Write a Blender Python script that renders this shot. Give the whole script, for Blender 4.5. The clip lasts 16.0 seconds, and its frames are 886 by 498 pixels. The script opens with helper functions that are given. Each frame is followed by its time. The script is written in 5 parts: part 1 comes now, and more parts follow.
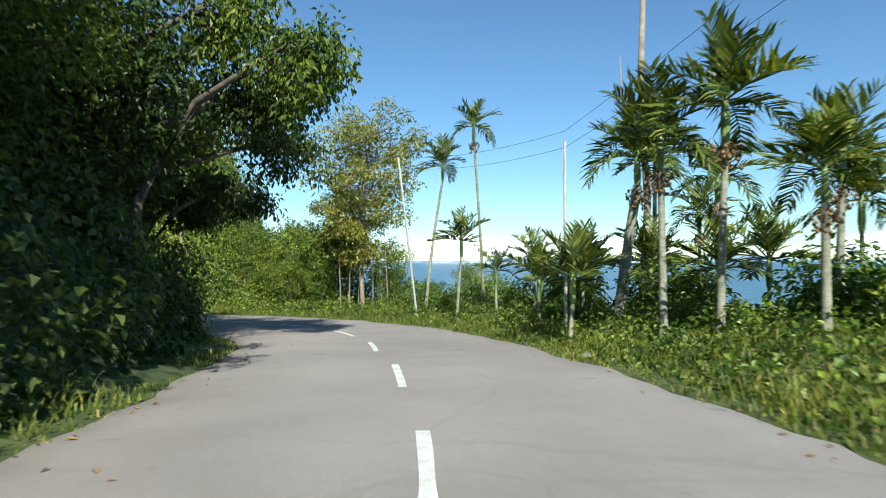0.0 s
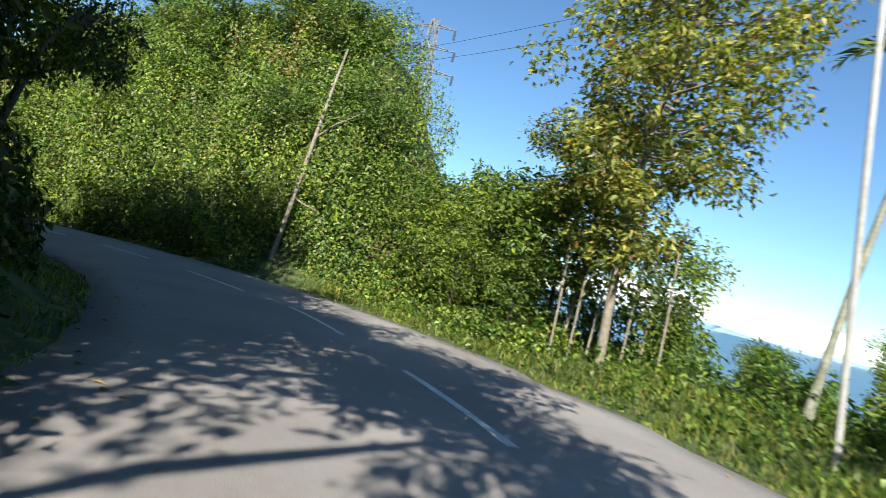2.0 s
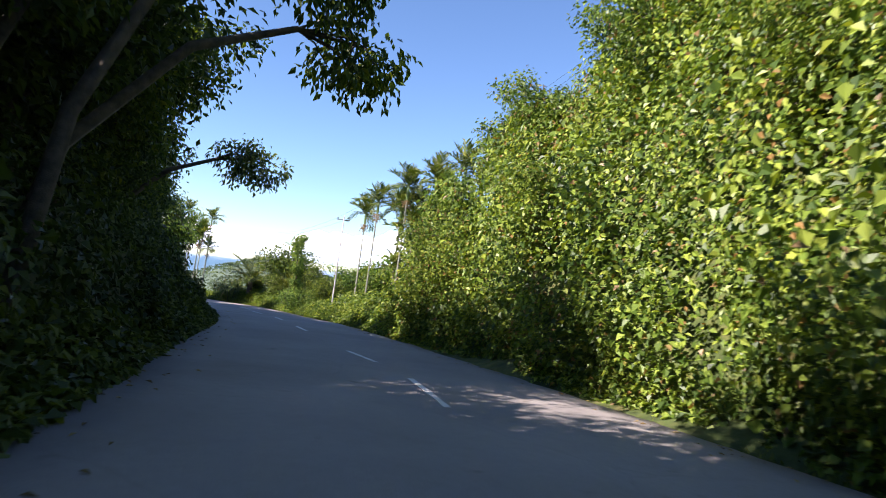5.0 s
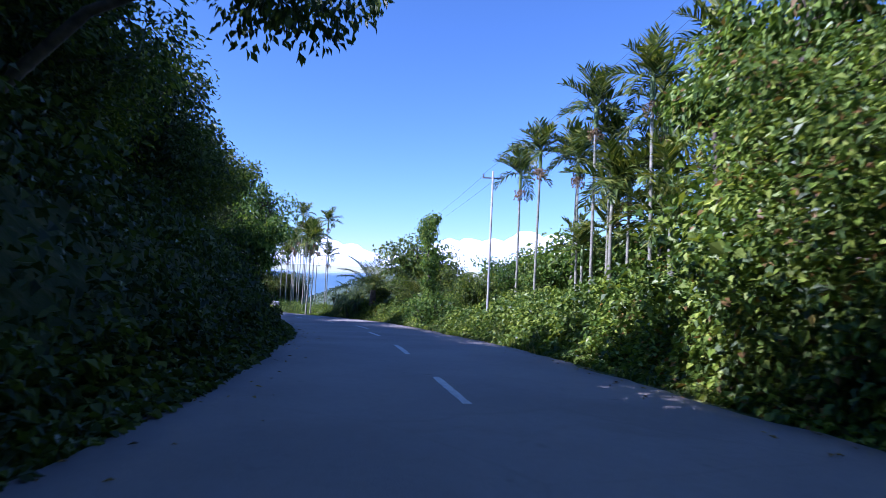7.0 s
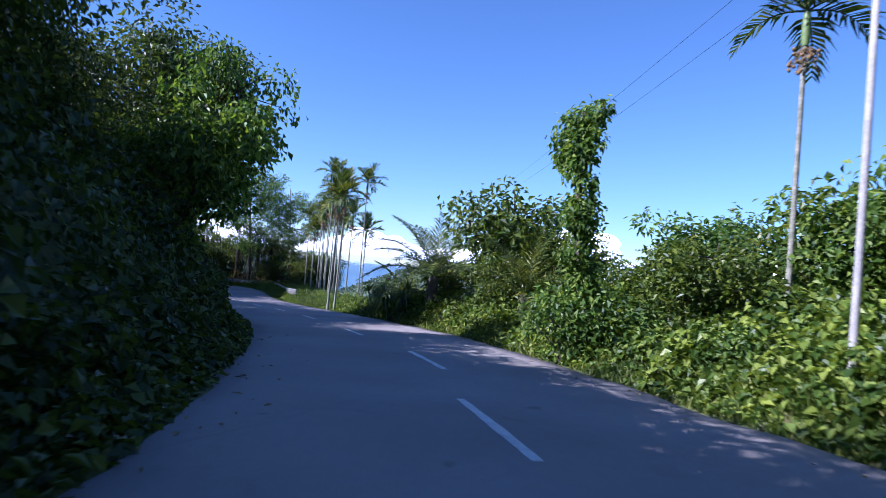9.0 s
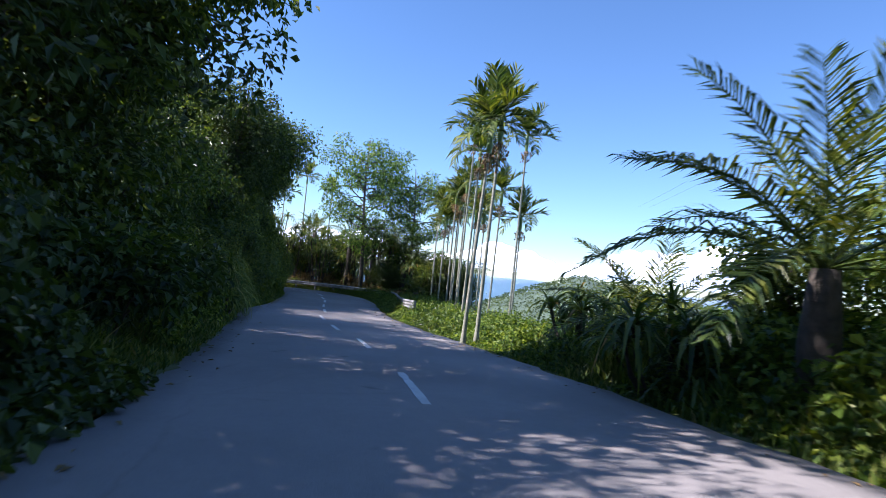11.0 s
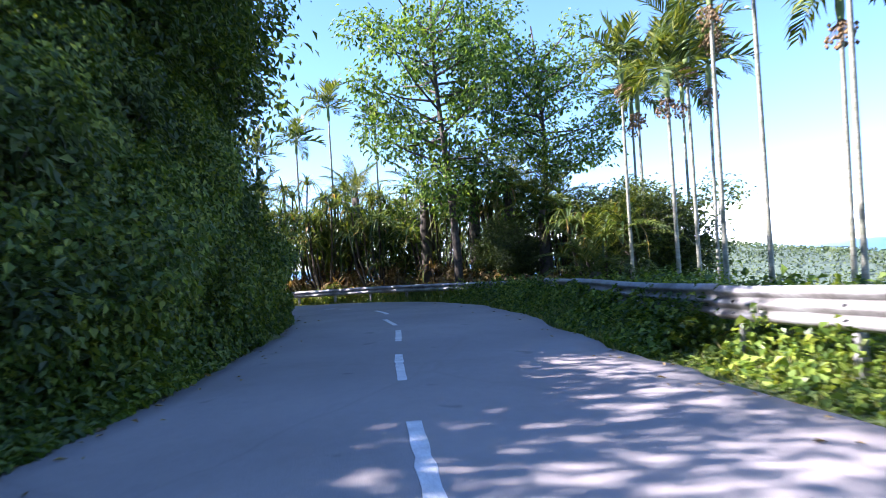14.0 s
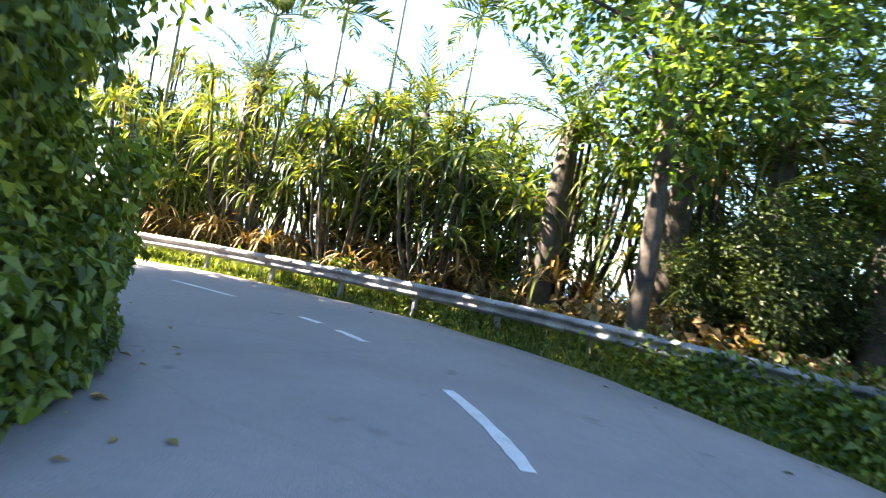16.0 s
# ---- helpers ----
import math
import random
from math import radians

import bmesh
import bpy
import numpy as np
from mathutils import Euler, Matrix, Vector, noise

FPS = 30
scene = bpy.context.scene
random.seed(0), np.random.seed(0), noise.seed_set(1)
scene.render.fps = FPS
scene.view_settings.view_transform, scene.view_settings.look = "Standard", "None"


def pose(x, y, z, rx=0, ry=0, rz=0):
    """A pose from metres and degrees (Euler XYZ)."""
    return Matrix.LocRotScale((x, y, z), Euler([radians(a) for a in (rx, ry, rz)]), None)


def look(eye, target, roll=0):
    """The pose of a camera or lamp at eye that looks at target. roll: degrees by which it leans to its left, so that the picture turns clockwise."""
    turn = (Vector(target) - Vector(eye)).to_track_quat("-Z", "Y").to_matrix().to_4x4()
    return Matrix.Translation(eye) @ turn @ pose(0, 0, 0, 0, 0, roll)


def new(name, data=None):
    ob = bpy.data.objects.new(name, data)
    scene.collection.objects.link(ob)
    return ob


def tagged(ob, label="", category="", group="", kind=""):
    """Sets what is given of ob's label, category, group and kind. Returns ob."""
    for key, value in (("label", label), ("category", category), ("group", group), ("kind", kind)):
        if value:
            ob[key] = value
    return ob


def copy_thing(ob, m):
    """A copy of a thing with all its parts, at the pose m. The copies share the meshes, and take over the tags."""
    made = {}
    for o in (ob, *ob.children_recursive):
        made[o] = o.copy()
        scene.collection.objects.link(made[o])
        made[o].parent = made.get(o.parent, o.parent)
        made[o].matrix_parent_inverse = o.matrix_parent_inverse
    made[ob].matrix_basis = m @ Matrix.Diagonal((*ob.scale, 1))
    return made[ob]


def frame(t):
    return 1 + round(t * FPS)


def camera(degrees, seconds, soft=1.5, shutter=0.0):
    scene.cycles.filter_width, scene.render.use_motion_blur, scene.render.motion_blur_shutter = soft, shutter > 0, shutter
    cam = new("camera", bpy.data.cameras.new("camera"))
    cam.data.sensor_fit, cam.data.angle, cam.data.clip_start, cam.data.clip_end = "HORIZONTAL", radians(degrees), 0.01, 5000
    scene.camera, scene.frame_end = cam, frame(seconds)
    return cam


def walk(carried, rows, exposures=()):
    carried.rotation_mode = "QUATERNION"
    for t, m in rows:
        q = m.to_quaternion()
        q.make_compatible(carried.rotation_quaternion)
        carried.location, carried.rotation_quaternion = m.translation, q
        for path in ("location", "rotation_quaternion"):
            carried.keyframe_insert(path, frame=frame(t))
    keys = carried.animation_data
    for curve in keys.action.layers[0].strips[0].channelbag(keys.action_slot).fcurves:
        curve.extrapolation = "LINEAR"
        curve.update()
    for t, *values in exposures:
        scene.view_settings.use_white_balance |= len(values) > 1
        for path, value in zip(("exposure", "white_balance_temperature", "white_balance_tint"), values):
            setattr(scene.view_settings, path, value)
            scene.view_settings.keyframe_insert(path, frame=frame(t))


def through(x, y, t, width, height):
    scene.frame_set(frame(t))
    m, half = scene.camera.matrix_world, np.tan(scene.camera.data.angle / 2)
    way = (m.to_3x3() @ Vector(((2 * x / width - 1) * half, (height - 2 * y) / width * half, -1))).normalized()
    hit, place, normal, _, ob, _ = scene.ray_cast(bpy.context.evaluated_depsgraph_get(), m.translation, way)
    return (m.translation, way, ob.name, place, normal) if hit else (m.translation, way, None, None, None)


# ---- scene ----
cam = camera(71.55, 16.0, 0.5, 0.18)

# seconds, place, turn
PATH = [
    (0.0, 0.000, 0.000, 0.000, 90.79, 0.26, 0.01),
    (0.5, -0.823, 4.956, -0.315, 89.88, -4.49, 1.46),
    (1.0, -1.807, 9.849, -0.589, 89.65, -7.10, 4.79),
    (1.5, -3.121, 14.484, -0.896, 90.11, -9.43, 10.05),
    (2.0, -4.710, 18.997, -1.197, 90.81, -13.92, 15.65),
    (2.5, -6.872, 22.895, -1.503, 92.31, -18.92, 27.45),
    (3.0, -9.737, 26.073, -1.757, 92.67, -16.94, 37.04),
    (3.5, -13.278, 28.740, -1.998, 94.64, -16.17, 46.45),
    (4.0, -16.846, 31.044, -2.147, 94.23, -11.63, 53.89),
    (4.5, -20.352, 33.269, -2.268, 93.91, -8.79, 59.65),
    (4.7, -21.792, 34.092, -2.324, 93.58, -8.30, 61.92),
    (6.8, -38.479, 38.464, -3.208, 92.02, -3.04, 76.82),
    (7.0, -40.154, 38.651, -3.342, 92.18, -2.56, 77.47),
    (7.5, -44.816, 39.191, -3.644, 92.08, -1.40, 78.55),
    (8.0, -49.492, 39.487, -3.836, 91.84, -0.97, 79.19),
    (8.5, -54.418, 39.615, -3.924, 90.96, -1.62, 79.48),
    (9.0, -59.178, 39.864, -4.335, 91.42, -4.79, 81.35),
    (9.5, -63.858, 40.373, -4.693, 92.28, -7.46, 84.42),
    (10.0, -68.559, 40.181, -4.899, 92.06, -8.56, 88.31),
    (10.2, -70.431, 40.000, -4.985, 91.87, -8.33, 89.28),
    (12.3, -89.763, 36.391, -6.033, 90.71, -1.63, 99.95),
    (12.5, -91.533, 35.728, -6.113, 89.86, -0.72, 99.93),
    (13.0, -95.623, 34.483, -6.380, 90.37, 2.32, 99.15),
    (13.5, -99.766, 33.597, -6.600, 90.87, 1.44, 99.62),
    (14.0, -104.363, 32.370, -6.850, 90.87, 3.45, 98.97),
    (14.5, -108.251, 30.968, -6.960, 91.28, 1.32, 97.50),
    (14.7, -109.700, 30.590, -7.030, 89.75, 1.10, 97.30),
    (15.0, -111.760, 30.036, -7.120, 91.41, 0.83, 97.80),
    (15.5, -115.364, 28.870, -7.168, 90.59, -2.55, 97.33),
    (16.0, -118.657, 27.701, -7.210, 90.38, -10.68, 101.52),
]
SUN, SKY = 4.8, 0.069
EXPOSURES = [(0.0, 0.9, 6150, 1), (1.5, 1.0, 6200, 1), (2.3, 1.3, 6270, 10), (3.0, 1.84, 6560, 14), (4.0, 1.78, 6600, 21), (4.7, 1.62, 6520, 23), (7.0, 1.15, 4910, 37), (8.0, 1.1, 4910, 36), (9.2, 1.15, 5150, 30), (10.2, 1.3, 5750, 22), (12.5, 1.65, 5500, 24), (13.0, 1.75, 5650, 22), (13.5, 1.95, 5650, 24), (14.0, 2.45, 5750, 28), (15.0, 3.15, 6050, 26), (15.5, 3.38, 6550, 24), (16.0, 3.68, 7000, 22)]
walk(cam, [(t, pose(x, y, z, rx, ry, rz)) for t, x, y, z, rx, ry, rz in PATH], EXPOSURES)

# ---- world and sun ----
SUN_AZ, SUN_EL = 189.0, 38.0  # azimuth counted from +y towards -x


def build_light():
    world = bpy.data.worlds.new("sky")
    scene.world = world
    world.use_nodes = True
    nt = world.node_tree
    sky = nt.nodes.new("ShaderNodeTexSky")
    sky.sky_type, sky.sun_disc = "NISHITA", False
    sky.sun_elevation, sky.sun_rotation = radians(SUN_EL), radians(-SUN_AZ)
    sky.altitude, sky.air_density, sky.dust_density, sky.ozone_density = 200, 1.0, 0.0, 3.2
    bg = nt.nodes["Background"]
    bg.inputs["Strength"].default_value = SKY
    tint = nt.nodes.new("ShaderNodeMix")
    tint.data_type, tint.blend_type = "RGBA", "MULTIPLY"
    tint.inputs[0].default_value = 1.0
    tint.inputs[7].default_value = (0.87, 1.02, 1.1, 1)
    nt.links.new(sky.outputs[0], tint.inputs[6])
    nt.links.new(tint.outputs[2], bg.inputs[0])
    sun = new("sun", bpy.data.lights.new("sun", "SUN"))
    sun.data.energy, sun.data.angle, sun.data.color = SUN, radians(0.55), (1.0, 0.93, 0.82)
    a, e = radians(SUN_AZ), radians(SUN_EL)
    way = Vector((-math.sin(a) * math.cos(e), math.cos(a) * math.cos(e), math.sin(e)))
    sun.matrix_world = look(way * 200, (0, 0, 0))


build_light()
rng = np.random.default_rng(7)


# ---- mesh helpers ----
def mesh(name, verts, faces, mat, smooth=False):
    """A mesh from an array of points and an array of faces with equal corner counts (or a list of such arrays)."""
    blocks = faces if isinstance(faces, list) else [faces]
    blocks = [np.asarray(b, dtype=np.int32) for b in blocks if len(b)]
    me = bpy.data.meshes.new(name)
    verts = np.asarray(verts, dtype=np.float32)
    me.vertices.add(len(verts))
    me.vertices.foreach_set("co", verts.ravel())
    loops = np.concatenate([b.ravel() for b in blocks])
    totals = np.concatenate([np.full(len(b), b.shape[1], np.int32) for b in blocks])
    starts = np.r_[0, np.cumsum(totals)[:-1]].astype(np.int32)
    me.loops.add(len(loops))
    me.loops.foreach_set("vertex_index", loops)
    me.polygons.add(len(totals))
    me.polygons.foreach_set("loop_start", starts)
    me.polygons.foreach_set("loop_total", totals)
    me.polygons.foreach_set("use_smooth", np.full(len(totals), smooth))
    me.update(calc_edges=True)
    for m in (mat if isinstance(mat, (list, tuple)) else [mat]):
        me.materials.append(m)
    return me


def part(name, me, parent, label=""):
    """Links a mesh as one part under a thing or part."""
    ob = new(name, me)
    ob.parent = parent
    return tagged(ob, label)


def join(pieces):
    """Joins (verts, faces) pairs into one pair; faces are 3- or 4-cornered arrays, kept in blocks."""
    vs, blocks, n = [], {}, 0
    for v, f in pieces:
        for b in (f if isinstance(f, list) else [f]):
            b = np.asarray(b)
            if len(b):
                blocks.setdefault(b.shape[1], []).append(b + n)
        vs.append(np.asarray(v))
        n += len(v)
    return np.concatenate(vs), [np.concatenate(b) for b in blocks.values()]


def unit(a):
    return a / np.maximum(np.linalg.norm(a, axis=-1, keepdims=True), 1e-9)


def tube(points, radii, sides=7, cap=True):
    """A tapered tube along points."""
    p, r = np.asarray(points, float), np.asarray(radii, float)
    t = unit(np.gradient(p, axis=0))
    ref = np.where(np.abs(t[:, 2:3]) > 0.9, [[1.0, 0, 0]], [[0, 0, 1.0]])
    a = unit(np.cross(ref, t))
    b = np.cross(t, a)
    ang = np.linspace(0, 2 * np.pi, sides, endpoint=False)
    ring = a[:, None] * np.cos(ang)[None, :, None] + b[:, None] * np.sin(ang)[None, :, None]
    v = (p[:, None] + ring * r[:, None, None]).reshape(-1, 3)
    i, j = np.meshgrid(np.arange(len(p) - 1), np.arange(sides), indexing="ij")
    k = (j + 1) % sides
    f = np.stack([i * sides + j, i * sides + k, (i + 1) * sides + k, (i + 1) * sides + j], -1).reshape(-1, 4)
    if not cap:
        return v, f
    v = np.concatenate([v, p[-1:]])
    e = (len(p) - 1) * sides
    caps = np.stack([e + np.arange(sides), e + (np.arange(sides) + 1) % sides, np.full(sides, len(v) - 1)], -1)
    return v, [f, caps]


def box(sx, sy, sz, at=(0, 0, 0), bevel=0.0):
    """A box with bevelled upright edges, as (verts, faces)."""
    b = min(bevel, sx / 3, sy / 3)
    x, y = sx / 2, sy / 2
    prof = [(x - b, -y), (x, -y + b), (x, y - b), (x - b, y), (-x + b, y), (-x, y - b), (-x, -y + b), (-x + b, -y)] if b else [(x, -y), (x, y), (-x, y), (-x, -y)]
    n = len(prof)
    v = np.array([(px, py, z) for z in (0, sz) for px, py in prof]) + np.array(at) - (0, 0, sz / 2)
    f = np.array([(i, (i + 1) % n, n + (i + 1) % n, n + i) for i in range(n)])
    caps = np.array([(n, n + i, n + i + 1) for i in range(1, n - 1)] + [(0, i + 1, i) for i in range(1, n - 1)])
    return v, [f, caps]


def leaf_quads(at, axis, normal, length, width, fold=0.25):
    """Folded four-point leaves: base, side, tip, side."""
    axis = unit(axis)
    side = unit(np.cross(axis, normal))
    up = np.cross(side, axis)
    L, W = np.broadcast_to(length, len(at))[:, None], np.broadcast_to(width, len(at))[:, None]
    mid = at + axis * L * 0.45
    v = np.stack([at, mid + side * W / 2 + up * W * fold, at + axis * L - up * L * 0.12, mid - side * W / 2 + up * W * fold], 1).reshape(-1, 3)
    n = np.arange(len(at))[:, None] * 4
    return v, np.concatenate([n + [0, 1, 2], n + [0, 2, 3]])


def rand_units(n):
    return unit(rng.normal(size=(n, 3)))


# ---- materials ----
def material(name):
    m = bpy.data.materials.new(name)
    m.use_nodes = True
    nt = m.node_tree
    return m, nt, nt.nodes["Principled BSDF"]


def link(nt, a, b):
    nt.links.new(a, b)


def noise_node(nt, scale, detail=4.0, coord="Object"):
    tc = nt.nodes.new("ShaderNodeTexCoord")
    n = nt.nodes.new("ShaderNodeTexNoise")
    n.inputs["Scale"].default_value, n.inputs["Detail"].default_value = scale, detail
    link(nt, tc.outputs[coord], n.inputs["Vector"])
    return n


def ramp(nt, stops):
    r = nt.nodes.new("ShaderNodeValToRGB")
    el = r.color_ramp.elements
    while len(el) < len(stops):
        el.new(0.5)
    for e, (p, c) in zip(el, stops):
        e.position, e.color = p, (*c, 1)
    return r


def mix(nt, a, b, fac, mode="MIX"):
    m = nt.nodes.new("ShaderNodeMix")
    m.data_type, m.blend_type = "RGBA", mode
    for sock, val in ((m.inputs[6], a), (m.inputs[7], b), (m.inputs[0], fac)):
        if isinstance(val, (int, float)):
            sock.default_value = val
        elif isinstance(val, tuple):
            sock.default_value = (*val, 1)
        else:
            link(nt, val, sock)
    return m.outputs[2]


def bump(nt, bsdf, height, strength, distance):
    b = nt.nodes.new("ShaderNodeBump")
    b.inputs["Strength"].default_value, b.inputs["Distance"].default_value = strength, distance
    link(nt, height, b.inputs["Height"])
    link(nt, b.outputs[0], bsdf.inputs["Normal"])


def leaf_material(name, dark, mid, light, through=0.35, rough=0.5, patch=0.6, dry=None):
    """Leaves: colour by leaf and by patch, gloss, and light coming through."""
    m, nt, bsdf = material(name)
    geo = nt.nodes.new("ShaderNodeNewGeometry")
    stops = [(0.0, dark), (0.2, dark), (0.55, mid), (0.9, light)]
    if dry:
        stops += [(0.94, light), (0.96, dry)]
    r = ramp(nt, stops)
    link(nt, geo.outputs["Random Per Island"], r.inputs[0])
    n = noise_node(nt, patch, 3)
    tint = ramp(nt, [(0.35, (0.62, 0.68, 0.7)), (0.68, (1.25, 1.2, 0.95))])
    link(nt, n.outputs["Fac"], tint.inputs[0])
    info = nt.nodes.new("ShaderNodeObjectInfo")
    each = ramp(nt, [(0.0, (0.82, 0.88, 0.9)), (1.0, (1.15, 1.1, 0.95))])
    link(nt, info.outputs["Random"], each.inputs[0])
    col = mix(nt, mix(nt, r.outputs[0], tint.outputs[0], 1.0, "MULTIPLY"), each.outputs[0], 1.0, "MULTIPLY")
    link(nt, col, bsdf.inputs["Base Color"])
    bsdf.inputs["Roughness"].default_value = rough
    bsdf.inputs["Specular IOR Level"].default_value = 0.35
    tr = nt.nodes.new("ShaderNodeBsdfTranslucent")
    link(nt, mix(nt, col, (1.3, 1.25, 0.35), 1.0, "MULTIPLY"), tr.inputs[0])
    mx = nt.nodes.new("ShaderNodeMixShader")
    mx.inputs[0].default_value = through
    link(nt, bsdf.outputs[0], mx.inputs[1])
    link(nt, tr.outputs[0], mx.inputs[2])
    link(nt, mx.outputs[0], nt.nodes["Material Output"].inputs[0])
    return m


def bark_material(name, a, b, ring=0.0, rough=0.85):
    m, nt, bsdf = material(name)
    n = noise_node(nt, 6.0, 6)
    r = ramp(nt, [(0.3, a), (0.7, b)])
    link(nt, n.outputs["Fac"], r.inputs[0])
    fine = noise_node(nt, 45.0, 3)
    col = mix(nt, r.outputs[0], (0.6, 0.6, 0.58), 0.0)
    if ring:
        tc = nt.nodes.new("ShaderNodeTexCoord")
        wv = nt.nodes.new("ShaderNodeTexWave")
        wv.bands_direction = "Z"
        wv.inputs["Scale"].default_value, wv.inputs["Distortion"].default_value = ring, 1.5
        link(nt, tc.outputs["Object"], wv.inputs["Vector"])
        rr = ramp(nt, [(0.0, (0.86, 0.85, 0.82)), (0.3, (1, 1, 1))])
        link(nt, wv.outputs["Fac"], rr.inputs[0])
        col = mix(nt, r.outputs[0], rr.outputs[0], 1.0, "MULTIPLY")
    link(nt, col, bsdf.inputs["Base Color"])
    bsdf.inputs["Roughness"].default_value = rough
    bump(nt, bsdf, fine.outputs["Fac"], 0.5, 0.02)
    return m


def asphalt_material():
    m, nt, bsdf = material("asphalt")
    big, fine, grit = noise_node(nt, 0.35, 5), noise_node(nt, 7.0, 6), noise_node(nt, 160.0, 2)
    r = ramp(nt, [(0.3, (0.25, 0.225, 0.21)), (0.7, (0.33, 0.3, 0.28))])
    link(nt, big.outputs["Fac"], r.inputs[0])
    r2 = ramp(nt, [(0.25, (0.94, 0.94, 0.94)), (0.75, (1.04, 1.04, 1.04))])
    link(nt, fine.outputs["Fac"], r2.inputs[0])
    r3 = ramp(nt, [(0.3, (0.72, 0.72, 0.74)), (0.7, (1.2, 1.2, 1.18))])
    link(nt, grit.outputs["Fac"], r3.inputs[0])
    col = mix(nt, mix(nt, r.outputs[0], r2.outputs[0], 1.0, "MULTIPLY"), r3.outputs[0], 1.0, "MULTIPLY")
    # hairline cracks and dark oil spots
    crack = nt.nodes.new("ShaderNodeTexVoronoi")
    crack.feature = "DISTANCE_TO_EDGE"
    crack.inputs["Scale"].default_value = 0.28
    tc = nt.nodes.new("ShaderNodeTexCoord")
    warp = mix(nt, tc.outputs["Object"], noise_node(nt, 1.2, 4).outputs["Color"], 0.25)
    link(nt, warp, crack.inputs["Vector"])
    cr = ramp(nt, [(0.0, (0.62, 0.6, 0.58)), (0.006, (1, 1, 1))])
    link(nt, crack.outputs["Distance"], cr.inputs[0])
    spots = ramp(nt, [(0.24, (0.6, 0.6, 0.6)), (0.3, (1, 1, 1))])
    link(nt, noise_node(nt, 1.7, 2).outputs["Fac"], spots.inputs[0])
    col = mix(nt, mix(nt, col, cr.outputs[0], 0.22, "MULTIPLY"), spots.outputs[0], 0.7, "MULTIPLY")
    link(nt, col, bsdf.inputs["Base Color"])
    bsdf.inputs["Roughness"].default_value = 0.82
    bsdf.inputs["Specular IOR Level"].default_value = 0.3
    bump(nt, bsdf, grit.outputs["Fac"], 0.35, 0.006)
    return m


def simple(name, a, b, scale=3.0, rough=0.8, metal=0.0, bumpy=0.3, dist=0.01):
    m, nt, bsdf = material(name)
    n = noise_node(nt, scale, 6)
    r = ramp(nt, [(0.3, a), (0.7, b)])
    link(nt, n.outputs["Fac"], r.inputs[0])
    fine = noise_node(nt, scale * 9, 3)
    r2 = ramp(nt, [(0.3, (0.8, 0.8, 0.8)), (0.7, (1.12, 1.12, 1.12))])
    link(nt, fine.outputs["Fac"], r2.inputs[0])
    link(nt, mix(nt, r.outputs[0], r2.outputs[0], 1.0, "MULTIPLY"), bsdf.inputs["Base Color"])
    bsdf.inputs["Roughness"].default_value, bsdf.inputs["Metallic"].default_value = rough, metal
    bump(nt, bsdf, fine.outputs["Fac"], bumpy, dist)
    return m


def ground_material():
    """Soil and low growth near by, forest green far off; the change follows broad noise patches."""
    m, nt, bsdf = material("ground_cover")
    near, mid, far = noise_node(nt, 2.2, 8), noise_node(nt, 0.3, 5), noise_node(nt, 0.02, 6)
    r = ramp(nt, [(0.3, (0.03, 0.045, 0.012)), (0.5, (0.06, 0.085, 0.02)), (0.72, (0.13, 0.12, 0.045))])
    link(nt, near.outputs["Fac"], r.inputs[0])
    r2 = ramp(nt, [(0.3, (0.7, 0.8, 0.7)), (0.7, (1.25, 1.15, 1.0))])
    link(nt, mid.outputs["Fac"], r2.inputs[0])
    r3 = ramp(nt, [(0.35, (0.75, 0.85, 0.9)), (0.65, (1.2, 1.1, 0.9))])
    link(nt, far.outputs["Fac"], r3.inputs[0])
    link(nt, mix(nt, mix(nt, r.outputs[0], r2.outputs[0], 1.0, "MULTIPLY"), r3.outputs[0], 1.0, "MULTIPLY"), bsdf.inputs["Base Color"])
    bsdf.inputs["Roughness"].default_value = 0.95
    bump(nt, bsdf, near.outputs["Fac"], 0.8, 0.15)
    return m


M_ASPHALT = asphalt_material()
M_PAINT = simple("road_paint", (0.55, 0.54, 0.52), (0.78, 0.77, 0.74), 5.0, 0.6)
M_GROUND = ground_material()
M_HILL = leaf_material("creeper_leaf", (0.05, 0.095, 0.016), (0.155, 0.24, 0.04), (0.32, 0.4, 0.085), 0.34, 0.42, 0.35, (0.26, 0.16, 0.07))
M_BUSH = leaf_material("bush_leaf", (0.05, 0.095, 0.016), (0.145, 0.22, 0.036), (0.29, 0.35, 0.065), 0.36, 0.42, 0.5)
# darker leaf; on the inner bank its tone adds to the shade
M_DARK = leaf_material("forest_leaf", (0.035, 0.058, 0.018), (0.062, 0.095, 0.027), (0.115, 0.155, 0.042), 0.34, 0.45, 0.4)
M_CANOPY = leaf_material("canopy_leaf", (0.045, 0.08, 0.016), (0.09, 0.145, 0.026), (0.18, 0.22, 0.04), 0.38, 0.4, 0.5)
M_YELLOW = leaf_material("yellowing_leaf", (0.1, 0.14, 0.028), (0.24, 0.265, 0.06), (0.44, 0.41, 0.13), 0.4, 0.5, 0.7, (0.25, 0.12, 0.04))
M_LIGHT = leaf_material("light_leaf", (0.055, 0.11, 0.022), (0.12, 0.215, 0.042), (0.24, 0.33, 0.07), 0.42, 0.45, 0.5)
M_PALM = leaf_material("palm_leaf", (0.03, 0.055, 0.013), (0.08, 0.118, 0.023), (0.21, 0.225, 0.05), 0.3, 0.38, 1.2)
M_PANDAN = leaf_material("strap_leaf", (0.05, 0.09, 0.027), (0.125, 0.175, 0.05), (0.25, 0.285, 0.1), 0.4, 0.4, 0.8, (0.34, 0.22, 0.1))
